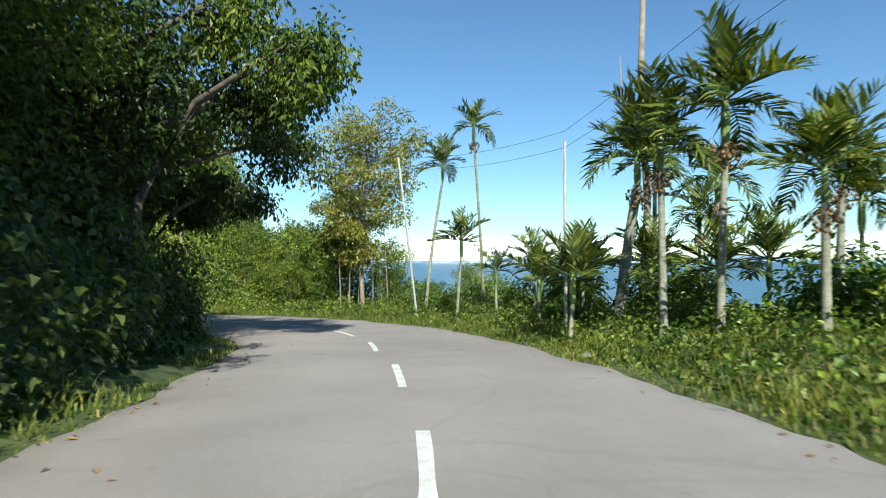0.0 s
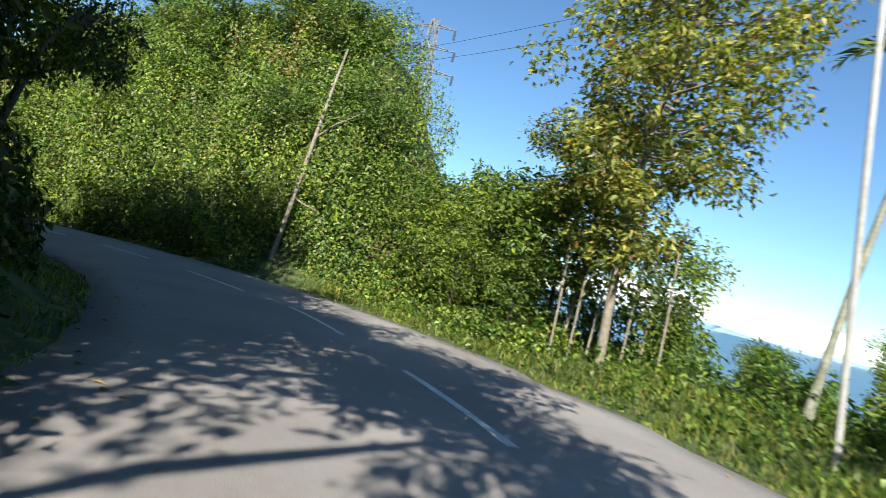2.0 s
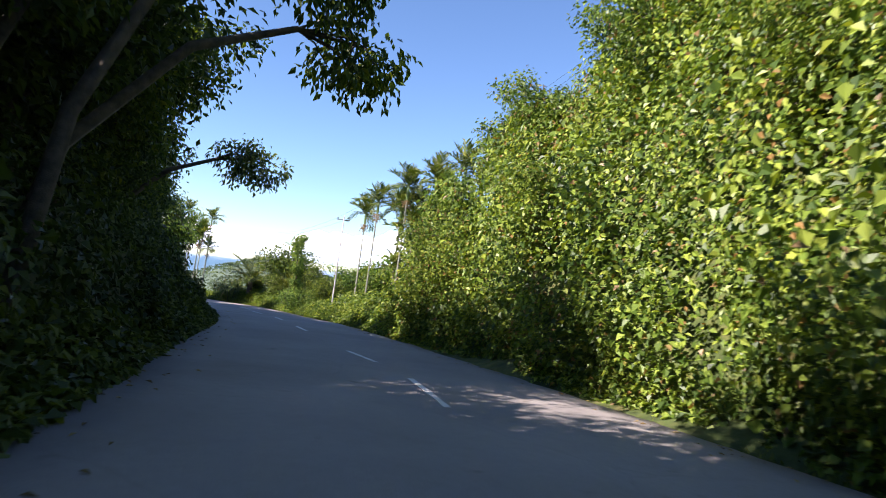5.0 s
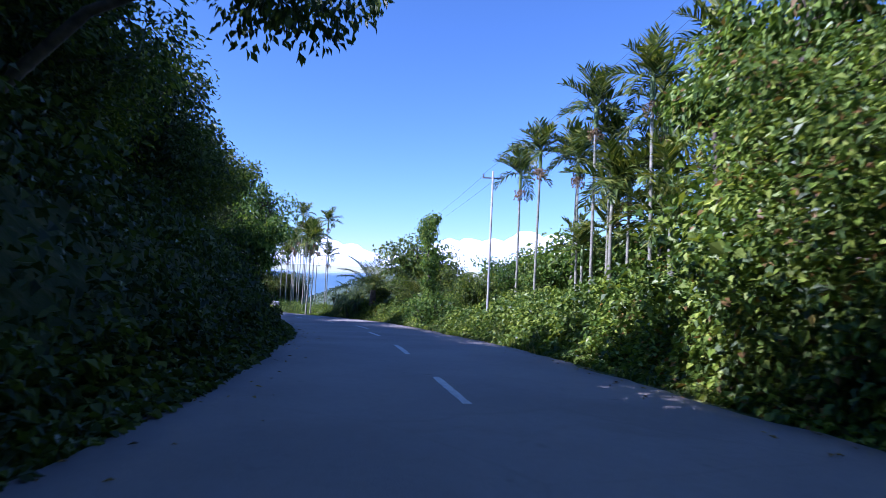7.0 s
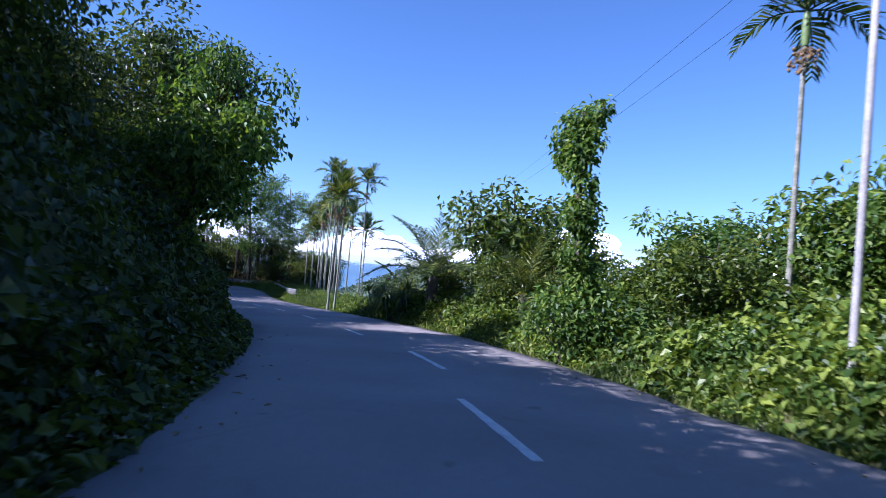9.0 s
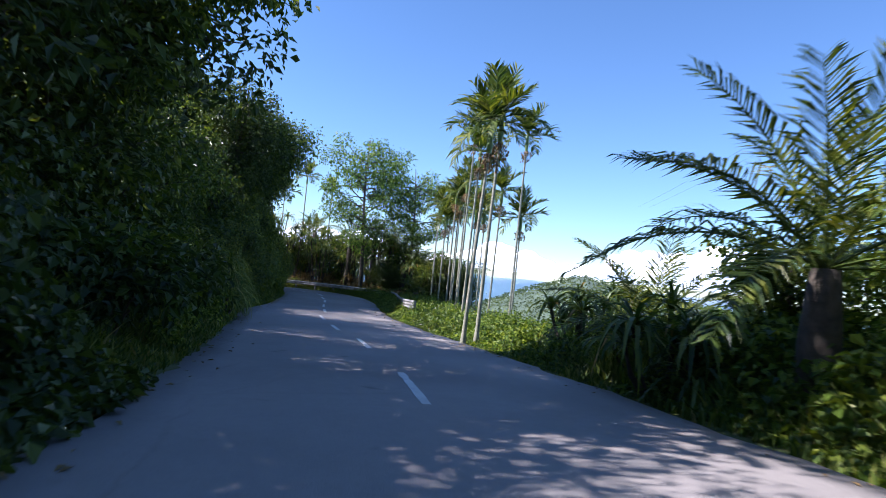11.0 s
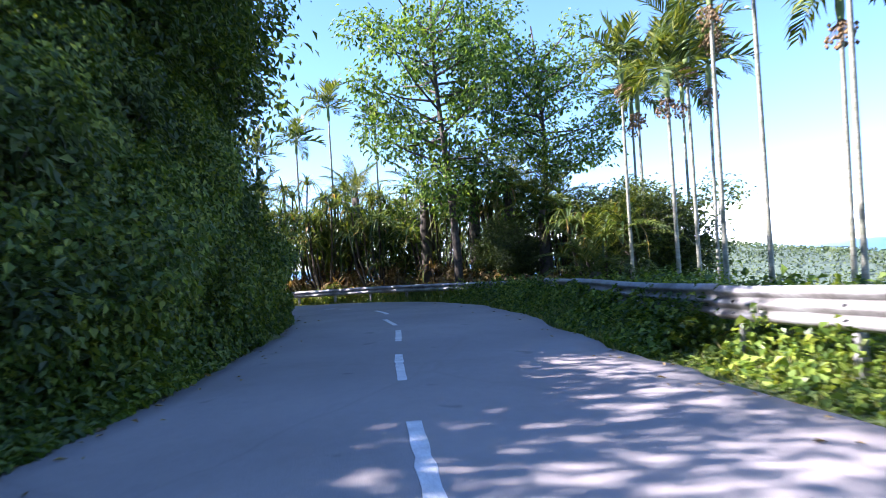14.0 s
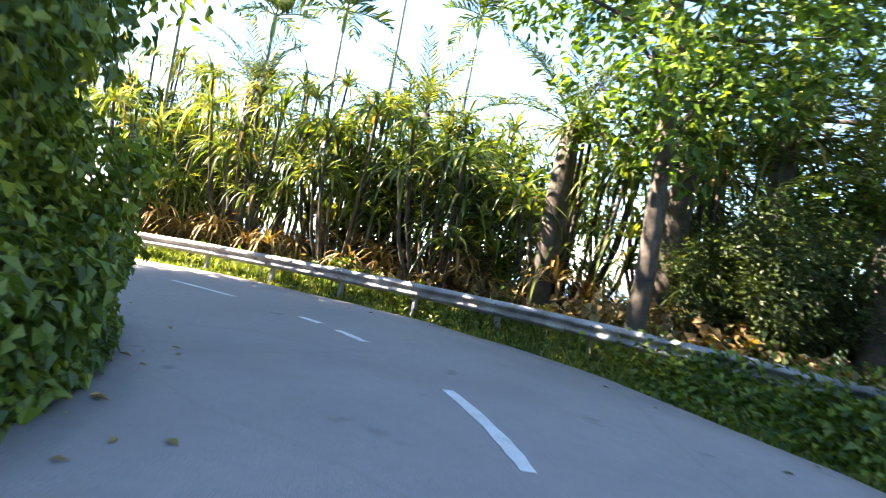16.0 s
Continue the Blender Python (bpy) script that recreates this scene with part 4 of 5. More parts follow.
hanging_tree((-10.8, 18.4), (-5.4, 21.4, 3.7), (1.5, 1.7, 1.2), 24, M_DARK, "dark leafy branches hanging over the lane")
hanging_tree((-10.6, 21.0), (-7.8, 23.2, 2.5), (1.2, 1.0, 0.9), 22, M_DARK, "dark leafy branches hanging over the lane")
hanging_tree((-11.6, 22.6), (-9.7, 24.2, 2.4), (1.2, 1.6, 1.6), 26, M_DARK, "dense dark tree at the inner road edge", 0.22, 240)
hanging_tree((-19.8, 30.2), (-22.3, 34.4, 3.2), (1.5, 1.7, 1.5), 22, M_DARK, "dark leafy branches hanging over the lane")
hanging_tree((-33.6, 33.4), (-35.4, 37.3, 4.1), (1.6, 1.9, 1.6), 30, M_CANOPY, "leafy tree reaching high across the lane", 0.22, 240)
hanging_tree((-35.2, 33.0), (-37.2, 38.4, 2.3), (1.0, 1.1, 0.8), 12, M_CANOPY, "leafy tree reaching across the lane", 0.22, 240)
hanging_tree((-79.2, 33.6), (-77.6, 36.3, 0.0), (1.7, 1.4, 1.8), 30, M_LIGHT, "light green leafy tree over the inner bank", 0.2, 240)
# unseen crown added up-sun of the right lane to shade it
hanging_tree((-93.0, 24.2), (-93.1, 25.2, 1.9), (2.3, 1.9, 1.2), 34, M_CANOPY, "tall leafy tree added out of view to shade the road", 0.24, 240)
hanging_tree((-51.2, 33.0), (-50.3, 38.1, 1.35), (1.2, 1.8, 0.9), 18, M_DARK, "dark leafy branches hanging over the lane")
hanging_tree((-9.4, 14.0), (-5.4, 16.0, 6.2), (1.6, 1.6, 1.3), 30, M_CANOPY, "leafy branches high over the lane", 0.21, 250)

# ---- dead and bare trunks ----
def bare_trunk(x, y, pts, radii, label, branches=(), z=None, mat=None):
    root = new("bare_trunk")
    place(root, x, y, z=z)
    part("trunk", mesh("trunk", *tube(pts, radii, 8), mat or M_PALE, True), root)
    for b in branches:
        part("branch", mesh("branch", *tube(b, np.linspace(0.05, 0.015, len(b)), 6), mat or M_PALE, True), root)
    return tagged(root, label, "dead tree")


# ---- outer side: verge, hill, bushes ----
HILL_A, HILL_B = arc_of(-9, 30.5), arc_of(-52, 41)
grass("verge_grass", S_0, HILL_A + 26, 3.5, 9.0, 54000, 0.55, M_GRASS, "sunlit rough grass on the road verge")
cover("verge_weeds", S_0, HILL_A + 6, 3.9, 10.5, 18000, 0.14, M_BUSH, 0.25, "low leafy weeds in the verge grass", "weeds", lumps=0.15)
cover("creeper_hill", HILL_A + 5, HILL_B + 3, 3.7, 14.0, 210000, 0.145, M_HILL, 0.35, "steep hillside smothered in bright green creepers", "creepers", lumps=1.3, lump_scale=0.8, fine=1.15, keep=lambda s, d: (d > 6.1) | (s > arc_of(-19.5, 36.4)))
cover("broad_creepers", HILL_A + 5, HILL_B + 2, 3.9, 13.5, 60000, 0.21, M_BUSH, 0.55, "broad-leaved vines hanging in clumps on the hillside", "creepers", lumps=1.6, lump_scale=0.8, fine=1.2,
      keep=lambda s, d: (wobble(s, d * 1.7, 0.75, 2.2) > 0.05) & ((d > 6.1) | (s > arc_of(-19.5, 36.4))))
cover("verge_creepers", arc_of(-10, 31.2), arc_of(-20, 36.6), 4.7, 8.5, 20000, 0.14, M_HILL, 0.2, "low creepers at the foot of the hill", "creepers", lumps=0.35)
cover("dry_creepers", HILL_A + 8, HILL_B - 4, 4.6, 14.0, 30000, 0.2, M_DRY, 0.5, "patches of dry brown vines on the hillside", "creepers", lumps=1.6, lump_scale=0.7,
      keep=lambda s, d: wobble(s, d * 1.3, 0.55, 5.0) > 0.46)
cover("low_scrub", arc_of(-90, 37.5), S_END + 12, 3.7, 8.4, 60000, 0.12, M_BUSH, 0.12, "low green weeds along the outer road edge", "weeds", lumps=0.4, lump_scale=1.0, fine=0.4)
grass("outer_grass", arc_of(-88, 38), S_END + 4, 3.5, 5.6, 26000, 0.4, M_GRASS, "rough sunlit grass on the outer verge")
cover("roadside_scrub", HILL_B - 4, arc_of(-88, 38), 3.8, 8.4, 60000, 0.18, M_BUSH, 0.6, "sunlit green scrub along the outer road edge", "scrub", lumps=0.8)
cover("slope_scrub", S_0, S_END + 10, 8.0, 24.0, 44000, 0.26, M_BUSH, 0.4, "green scrub on the slope below the road", "scrub", lumps=0.8,
      keep=lambda s, d: (s < HILL_A + 3) | (s > HILL_B - 2))

grass("scrub_grass", HILL_B - 4, arc_of(-92, 37), 3.6, 7.5, 30000, 1.15, M_GRASS, "tall grass growing through the roadside scrub")
SHRUBS = [bush("shrub", 1.3, 0.8, M_BUSH, "leafy green roadside shrub"), bush("shrub", 1.6, 0.7, M_LIGHT, "light green roadside shrub"), bush("shrub", 1.0, 0.9, M_HILL, "low shrub smothered in vines")]
for k, ob in enumerate(SHRUBS):
    p = on_road(HILL_B + 2 + 4 * k, 5.6)[0]
    place(ob, p[0], p[1])
s, k = HILL_B - 3, 0
while s < arc_of(-103, 33):
    dd = rng.uniform(4.9, 7.8)
    p = on_road(s, dd)[0]
    place_copy(SHRUBS[k % 3], p[0], p[1], rng.uniform(0, 360), rng.uniform(0.7, 1.15) if s < S_VALLEY else rng.uniform(0.45, 0.8))
    s += rng.uniform(1.0, 2.0) * (1 if s < S_VALLEY else 1.1)
    k += 1

for k in range(34):
    p = on_road(S_A + 8 + k * 0.85, rng.uniform(8.0, 13.0))[0]
    place_copy(SHRUBS[k % 3], p[0], p[1], rng.uniform(0, 360), rng.uniform(0.8, 1.5))
for k in range(24):
    p = on_road(S_A + 3 + k * 1.35, rng.uniform(6.0, 10.5))[0]
    place_copy(SHRUBS[k % 3], p[0], p[1], rng.uniform(0, 360), rng.uniform(0.35, 0.8))

# ---- palms above the sea, first stretch ----
G1 = "palms above the sea"
for x, y, top, ln, n, sc, yg in (
    (3.2, 15.2, -0.5, (0.1, 0.1), 8, 0.9, True), (7.2, 20.8, 3.3, (0.1, 0.0), 10, 1.0, False), (4.9, 13.8, 2.7, (0, 0.1), 10, 1.0, False), (6.0, 13.0, 3.3, (0.15, 0), 13, 1.15, False),
    (6.6, 10.6, 1.5, (0, 0), 11, 0.85, False), (8.5, 19.0, 2.4, (0, 0), 9, 1.0, False), (8.2, 12.6, 2.1, (0.1, 0), 10, 0.9, False), 
    (2.3, 26.8, -0.6, (0, 0), 8, 0.8, True), (0.75, 25.2, 0.7, (0.2, 0), 9, 0.9, True), (3.8, 25.6, -0.1, (0, 0), 9, 0.9, True), (6.2, 27.5, -0.3, (0, 0), 8, 0.85, True),
    (5.8, 24.2, -0.3, (0.2, 0.1), 9, 1.0, True), (4.6, 28.5, -0.8, (0, 0), 8, 0.85, True), (9.6, 23.0, 1.6, (0, 0), 9, 0.95, False), (3.2, 20.6, -0.8, (0, 0), 8, 0.85, True),
    (6.6, 19.6, -0.2, (0, 0), 10, 1.0, True), (7.6, 22.4, -0.4, (0, 0), 10, 1.05, True), (4.9, 21.6, -0.5, (0, 0), 10, 0.95, True), (8.8, 16.6, -0.1, (0, 0), 10, 1.0, True), (6.8, 15.2, -0.3, (0, 0), 10, 0.9, True), (9.4, 27.0, -0.8, (0, 0), 10, 1.0, True), (9.0, 13.2, 1.2, (0, 0), 8, 0.9, True), (8.2, 8.6, 1.4, (0, 0), 8, 0.9, True),
):
    palm(x, y, top, ln, n, sc, not yg, yg, "young palm in the verge grass" if yg else "areca palm with dark arching fronds", 0.07 if yg else 0.095, G1)
palm(5.9, 18.6, 3.0, (0.5, -0.3), 13, 1.2, True, False, "stout palm with a thick curved reddish trunk", 0.19, G1)
palm(1.45, 28.5, 6.1, (-0.5, -1.0), 9, 0.95, True, False, "tall thin palm with a small crown", 0.075, G1)
palm(0.0, 32.1, 4.8, (0.9, 0.4), 9, 1.0, False, False, "leaning palm with a ragged crown", 0.085, G1)

# ---- tree with yellowing leaves and its neighbours ----
place(tree("yellowing_tree", 13.2, 3.1, M_YELLOW, "slender tree with yellowing leaves at the bend", 56, 300, 0.2, 0.12, 0.22, M_PALE, clump_r=(0.5, 0.85)), -4.6, 35.4)
place_copy(bpy.data.objects["yellowing_tree"], -5.8, 37.2, 120, 0.66)
for k in range(7):
    bx, by = -4.3 + 0.45 * k - 1.6, 35.5 + 0.35 * (k % 3)
    bare_trunk(bx, by, [(0, 0, -0.1), (0.05 * (k % 3 - 1), 0, 1.6), (0.16 * (k % 3 - 1), 0.1, 3.6 + 0.3 * (k % 2))], [0.038, 0.032, 0.02], "thin pale sapling trunk among the roadside trees")
T_SLIM = tree("slim_tree", 6.5, 1.9, M_BUSH, "slim green tree on the slope edge", 30, 270, 0.2, 0.08, 0.06, clump_r=(0.45, 0.8))
place(T_SLIM, -8.6, 42.4)
for x, y, t, sc in ((-6.4, 37.5, 40, 1.0), (-8.5, 40, 160, 0.95), (-1.0, 35.5, 250, 0.3), (-11, 43, 80, 1.0), (1.5, 33.5, 10, 0.45), (2.5, 36, 120, 0.5), (-3.4, 36.8, 200, 0.7), (-7.4, 37.2, 30, 0.5), (-9.6, 38.4, 60, 0.6), (-0.4, 37.5, 10, 0.35), (-11.5, 40.6, 300, 0.75), (-7.8, 39.6, 15, 0.9), (-10.4, 42.4, 75, 0.95), (-3.0, 37.0, 130, 0.4), (-13.4, 43.0, 210, 0.9)):
    place_copy(T_SLIM, x, y, t, sc)


T_HILL = tree("hill_tree", 4.6, 2.3, M_HILL, "vine-hung small tree on the hill", 44, 420, 0.165, 0.09, 0.05, clump_r=(0.3, 0.8))
place(T_HILL, -20.0, 47.5)
for x, y, t, sc in ((-16.5, 45.0, 40, 1.0), (-24, 49, 110, 1.1), (-28.5, 48.5, 200, 1.2), (-33, 50, 300, 1.1), (-37, 48.0, 20, 1.2), (-41, 50, 140, 1.0), (-45, 48.5, 70, 1.0), (-47.5, 46.2, 180, 0.9), (-20, 43.5, 30, 0.8), (-31, 45.5, 70, 0.8), (-40, 46, 200, 0.8), (-48.0, 46.8, 250, 0.85), (-49.8, 48.8, 15, 0.95), (-46.5, 48.5, 100, 0.9), (-45.6, 45.4, 300, 0.9)):
    place_copy(T_HILL, x, y, t, sc)

# ---- poles, wires, pylon ----
def pole(x, y, tall, arm_turn, lean=0.0, label="pale concrete utility pole with a short crossarm", arm=True):
    root = new("utility_pole")
    part("post", mesh("post", *tube([(0, 0, 0), (0, 0, tall * 0.5), (0, 0, tall)], [0.055, 0.05, 0.042], 12), M_CONCRETE, True), root)
    if arm:
        bar = part("crossarm", mesh("crossarm", *box(0.9, 0.05, 0.06, (0, 0.09, tall - 0.3), 0.01), M_STEEL), root, "grey steel crossarm")
        for dx in (-0.4, 0.0, 0.4):
            part("insulator", mesh("insulator", *tube([(dx, 0.1, tall - 0.3), (dx, 0.1, tall - 0.22), (dx, 0.1, tall - 0.2), (dx, 0.1, tall - 0.12)], [0.015, 0.035, 0.02, 0.03], 8), M_WIRE, True), bar)
    place(root, x, y, arm_turn, 1.0, 0.3)
    root.rotation_euler = (radians(lean), 0, radians(arm_turn))
    return tagged(root, label, "utility pole")


pole(3.7, 18.6, 6.0, 30, 0, "thin pale utility pole beside the palms", False)
pole(-1.2, 28.9, 7.9, 90, -6.5, "tall white utility pole at the grassy bend", False)
pole(-66.5, 46.6, 7.6, 85, 0)


def wire(name, a, b, sag, label="thin black power line"):
    u = np.linspace(0, 1, 25)[:, None]
    p = np.array(a) * (1 - u) + np.array(b) * u
    p[:, 2] -= sag * 4 * (u * (1 - u))[:, 0]
    tagged(new(name, mesh(name, *tube(p, np.full(25, 0.006), 4, False), M_WIRE)), label, "power line")


ZP = [float(height([[x, y]])[0]) for x, y in ((3.7, 18.6), (-1.5, 28.9), (-66.5, 46.6))]
for k, dx in enumerate((-0.5, 0.5)):
    wire("power_line", (3.7, 18.6, ZP[0] + 5.75 - 0.5 * dx), (-2.05, 28.9, ZP[1] + 7.35 - 0.5 * dx), 0.3)
    wire("power_line", (-2.05, 28.9, ZP[1] + 7.35 - 0.5 * dx), (-40 + dx, 60, 9.5), 1.2)
    wire("power_line", (8 + dx, -20, 6.5), (3.7, 18.6, ZP[0] + 5.75 - 0.5 * dx), 0.6)
    wire("power_line", (-40 + dx, 50, 8.5), (-66.5, 46.6 + dx, ZP[2] + 7.1), 0.6)
    wire("power_line", (-66.5, 46.6 + dx * 0.7, ZP[2] + 7.15), (-140, 54.5 + dx, 2.6), 0.5)


def pylon(x, y, z, tall):
    root = new("power_pylon")
    root.location = (x, y, z)
    legs = []
    for sx, sy in ((1, 1), (1, -1), (-1, 1), (-1, -1)):
        legs.append(np.array([(sx * 2.2, sy * 2.2, 0), (sx * 0.6, sy * 0.6, tall * 0.75), (sx * 0.25, sy * 0.25, tall)]))
        part("leg", mesh("leg", *tube(legs[-1], [0.09, 0.08, 0.06], 4), M_STEEL), root)
    for lv in range(10):
        za, zb = tall * lv / 10, tall * (lv + 1) / 10
        def at(leg, zz):
            return np.array([np.interp(zz, leg[:, 2], leg[:, 0]), np.interp(zz, leg[:, 2], leg[:, 1]), zz])
        pieces = []
        for a, b in ((0, 1), (1, 3), (3, 2), (2, 0)):
            pieces += [tube([at(legs[a], za), at(legs[b], zb)], [0.04, 0.04], 4, False), tube([at(legs[b], za), at(legs[a], zb)], [0.04, 0.04], 4, False)]
        part("bracing", mesh("bracing", *join(pieces), M_STEEL), root)
    for zz, half in ((tall * 0.72, 3.0), (tall * 0.84, 2.6), (tall * 0.95, 2.2)):
        arm = join([tube([(-half, 0, zz), (0, 0.25, zz + 0.5), (half, 0, zz)], [0.05] * 3, 4, False), tube([(-half, 0, zz), (0, -0.25, zz), (half, 0, zz)], [0.05] * 3, 4, False)])
        bar = part("crossarm", mesh("crossarm", *arm, M_STEEL), root)
        for sx in (-1, 1):
            part("insulator", mesh("insulator", *tube([(sx * half, 0, zz), (sx * half, 0, zz - 0.9)], [0.1, 0.12], 6), M_WIRE), bar)
    return tagged(root, "grey steel lattice pylon behind the hill", "pylon")


pylon(-26.5, 74.0, 2.0, 19.0)

bare_trunk(-17.7, 40.7, [(0, 0, 0), (0.05, 0.25, 1.6), (-0.05, 1.0, 4.6), (-0.4, 2.3, 8.2), (-0.5, 2.9, 10.0)], [0.1, 0.095, 0.085, 0.065, 0.04], "pale bare trunk leaning on the creeper hill",
           ([(0.02, 0.6, 2.9), (0.7, 0.4, 2.7), (1.3, 0.5, 2.55)], [(-0.15, 1.4, 5.6), (0.7, 1.3, 6.3), (1.6, 1.4, 6.9)]))
bare_trunk(6.5, 20.4, [(0, 0, 0), (0.1, 0, 0.8), (0.3, 0, 4), (0.1, 0, 8), (0.25, 0, 12)], [0.2, 0.14, 0.12, 0.11, 0.08], "tall bare reddish trunk with a broken fork", ([(0.15, 0, 6.5), (-0.5, 0.1, 7.6), (-0.55, 0.1, 9.0)],))

# ---- middle stretch: palm grove behind the scrub ----
G2 = "palm grove behind the scrub"
for x, y, top, ln in ((-71.9, 49.8, 2.2, (0, 0)), (-69.0, 49.8, 2.9, (0.2, 0)), (-69.15, 51.9, 2.9, (0, 0.2)), (-63, 49.8, 3.6, (0, 0)), (-61.5, 52, 3.2, (0.2, 0)), (-64.5, 54, 3.0, (0, 0)),
                      (-60, 50.5, 4.0, (-0.2, 0)), (-58.5, 53, 3.8, (0, 0)), (-66.5, 55, 2.2, (0, 0)), (-57, 51, 4.4, (0.2, 0)), (-62, 57, 3.4, (0, 0)), (-66, 52.5, 0.2, (0, 0)),
                      (-59, 56, 1.0, (0, 0)), (-55, 54, 4.6, (0, 0)), (-53, 51.5, 5.0, (0, 0)), (-62.3, 51, 0.6, (0, 0)), (-67.6, 51.2, 2.4, (-0.2, 0)), (-56, 57, 4.0, (0, 0)), (-64, 51, 2.6, (0, 0))):
    palm(x, y, top, ln, 12, 1.1, True, False, "tall areca palm in a roadside grove", 0.075, G2)
T_UNDER = tree("grove_tree", 5.2, 2.4, M_CANOPY, "spreading green tree under the palms", 24, 140, 0.3, 0.09, 0.25, clump_r=(0.55, 0.9))
place(T_UNDER, -72.5, 53.0)
for x, y, t, sc in ((-75.5, 53.5, 50, 0.8), (-66, 57, 100, 1.1), (-61, 55, 200, 1.1), (-57.5, 58, 20, 1.2), (-79, 52, 140, 0.8), (-53, 56, 70, 1.2), (-69, 55.5, 310, 1.0)):
    place_copy(T_UNDER, x, y, t, sc)

# vine column, feather palm, bushy trees
def vine_column(x, y, tall, label):
    root = new("vine_column")
    place(root, x, y)
    h = np.linspace(0, 1, 8)
    pts = np.stack([0.14 * np.sin(h * 5), 0.1 * np.cos(h * 4), h * tall], 1)
    part("trunk", mesh("trunk", *tube(pts, 0.13 - 0.06 * h, 8), M_BARK, True), root)
    k = np.linspace(0.03, 1.0, 34)
    c = np.stack([np.interp(k, h, pts[:, j]) for j in range(3)], 1) + rng.normal(size=(34, 3)) * (0.14, 0.14, 0.05)
    r = 0.32 + 0.09 * np.sin(k * 23) + 0.1 * np.exp(-(((k - 0.93) / 0.07) ** 2)) + 0.16 * np.exp(-((k / 0.12) ** 2))
    c = np.concatenate([c, c[-5:] + (0.55, 0.2, 0.1), c[-7:-4] - (0.6, 0.2, 0.1), c[12:15] + (0.35, 0.1, 0)])
    r = np.concatenate([r, np.full(11, 0.24)])
    part("foliage", mesh("foliage", *crown_leaves(c, r, 1100, 0.17, 0.7, 1.1), M_LIGHT), root)
    return tagged(root, label, "vine-covered trunk")


for x, y, sc in ((-73.0, 45.0, 1.2), (-73.9, 45.6, 1.35), (-72.6, 45.9, 1.3)):
    place_copy(SHRUBS[1], x, y, 90 * sc, sc)
vine_column(-73.3, 45.25, 6.2, "narrow dead trunk wrapped in green vines")
T_BROAD = tree("broad_tree", 4.6, 2.2, M_LIGHT, "light green spreading tree behind the scrub", 28, 260, 0.22, 0.08, 0.3, clump_r=(0.45, 0.8))
place(T_BROAD, -71.6, 51.8)
for x, y, a, sc in ((-76.3, 50.8, 20, 1.0), (-68.6, 53.6, 90, 1.35), (-65.5, 53.6, 190, 1.2), (-60.5, 54.6, 250, 1.5), (-56.5, 53.4, 300, 1.5), (-53.0, 53.4, 40, 1.4), (-63.0, 56.5, 140, 1.5)):
    place_copy(T_BROAD, x, y, a, sc)
for x, y, top, sc in ((-64.6, 51.4, -1.2, 1.15), (-62.6, 50.4, 0.6, 1.25), (-61.0, 51.2, -1.0, 1.1), (-59.4, 51.0, 0.2, 1.2), (-58.0, 50.2, -1.4, 1.1), (-56.0, 50.6, 0.0, 1.2), (-66.4, 51.0, -2.0, 1.0), (-54.6, 49.8, -0.6, 1.1), (-63.4, 52.6, 1.4, 1.2)):
    palm(x, y, top, (0, 0), 10, sc, False, True, "bushy young palm under the grove", 0.09, "young palms in the grove")
T_BUSHY = tree("bushy_tree", 5.6, 2.6, M_CANOPY, "bushy green tree behind the scrub", 34, 150, 0.28, 0.1, 0.12, clump_r=(0.55, 0.9))
place(T_BUSHY, -84.0, 46.6, 0, 1.08)
for x, y, t, sc in ((-82.6, 48.6, 60, 0.74), (-87.5, 48.0, 130, 0.85), (-77.2, 48.4, 220, 0.45), (-90.5, 47.5, 300, 0.6)):
    place_copy(T_BUSHY, x, y, t, sc)


def feather_palm(x, y, base, n, sc, label):
    z0 = float(height([[x, y]])[0])
    root = new("feather_palm")
    root.location = (x, y, z0 - 0.1)
    part("stem", mesh("stem", *tube([(0, 0, 0), (0, 0, base * 0.6), (0, 0, base)], [0.28, 0.26, 0.18], 10), M_BARK, True), root)
    for k in range(n):
        up = 1 - k / (n - 1)
        ob = part("frond", FEATHER[min(2, int((1 - up) * 3))], root)
        ob.matrix_basis = Matrix.Translation((0, 0, base)) @ pose(0, 0, 0, 0, 0, k * 137.5) @ pose(0, 0, 0, 0, -(66 * up - 4), 0) @ Matrix.Diagonal((sc, sc, sc, 1))
    return tagged(root, label, "palm")


for x, y, a, sc in ((-76.5, 47.0, 10, 0.34), (-79.0, 47.2, 100, 0.38), (-82.0, 45.8, 200, 0.6), (-89.5, 44.8, 20, 0.55), (-71.5, 47.6, 70, 0.55)):
    place_copy(T_BUSHY, x, y, a, sc)
feather_palm(-86.2, 43.6, 2.2, 20, 0.95, "trunkless feather palm with long arching fronds")
feather_palm(-92.0, 43.0, 0.7, 14, 0.8, "low feather palm with drooping fronds")
feather_palm(-80.0, 46.0, 1.4, 14, 0.8, "feather palm behind the scrub")
for x, y, t in ((-90.5, 42.6, 1.5), (-94.5, 42.0, 1.6), (-97.5, 43.0, 1.8), (-88.5, 42.4, 1.3)):
    strap_clump(x, y, t, 6, "clump of strap leaves at the slope edge", 1.0, None, 1.1)

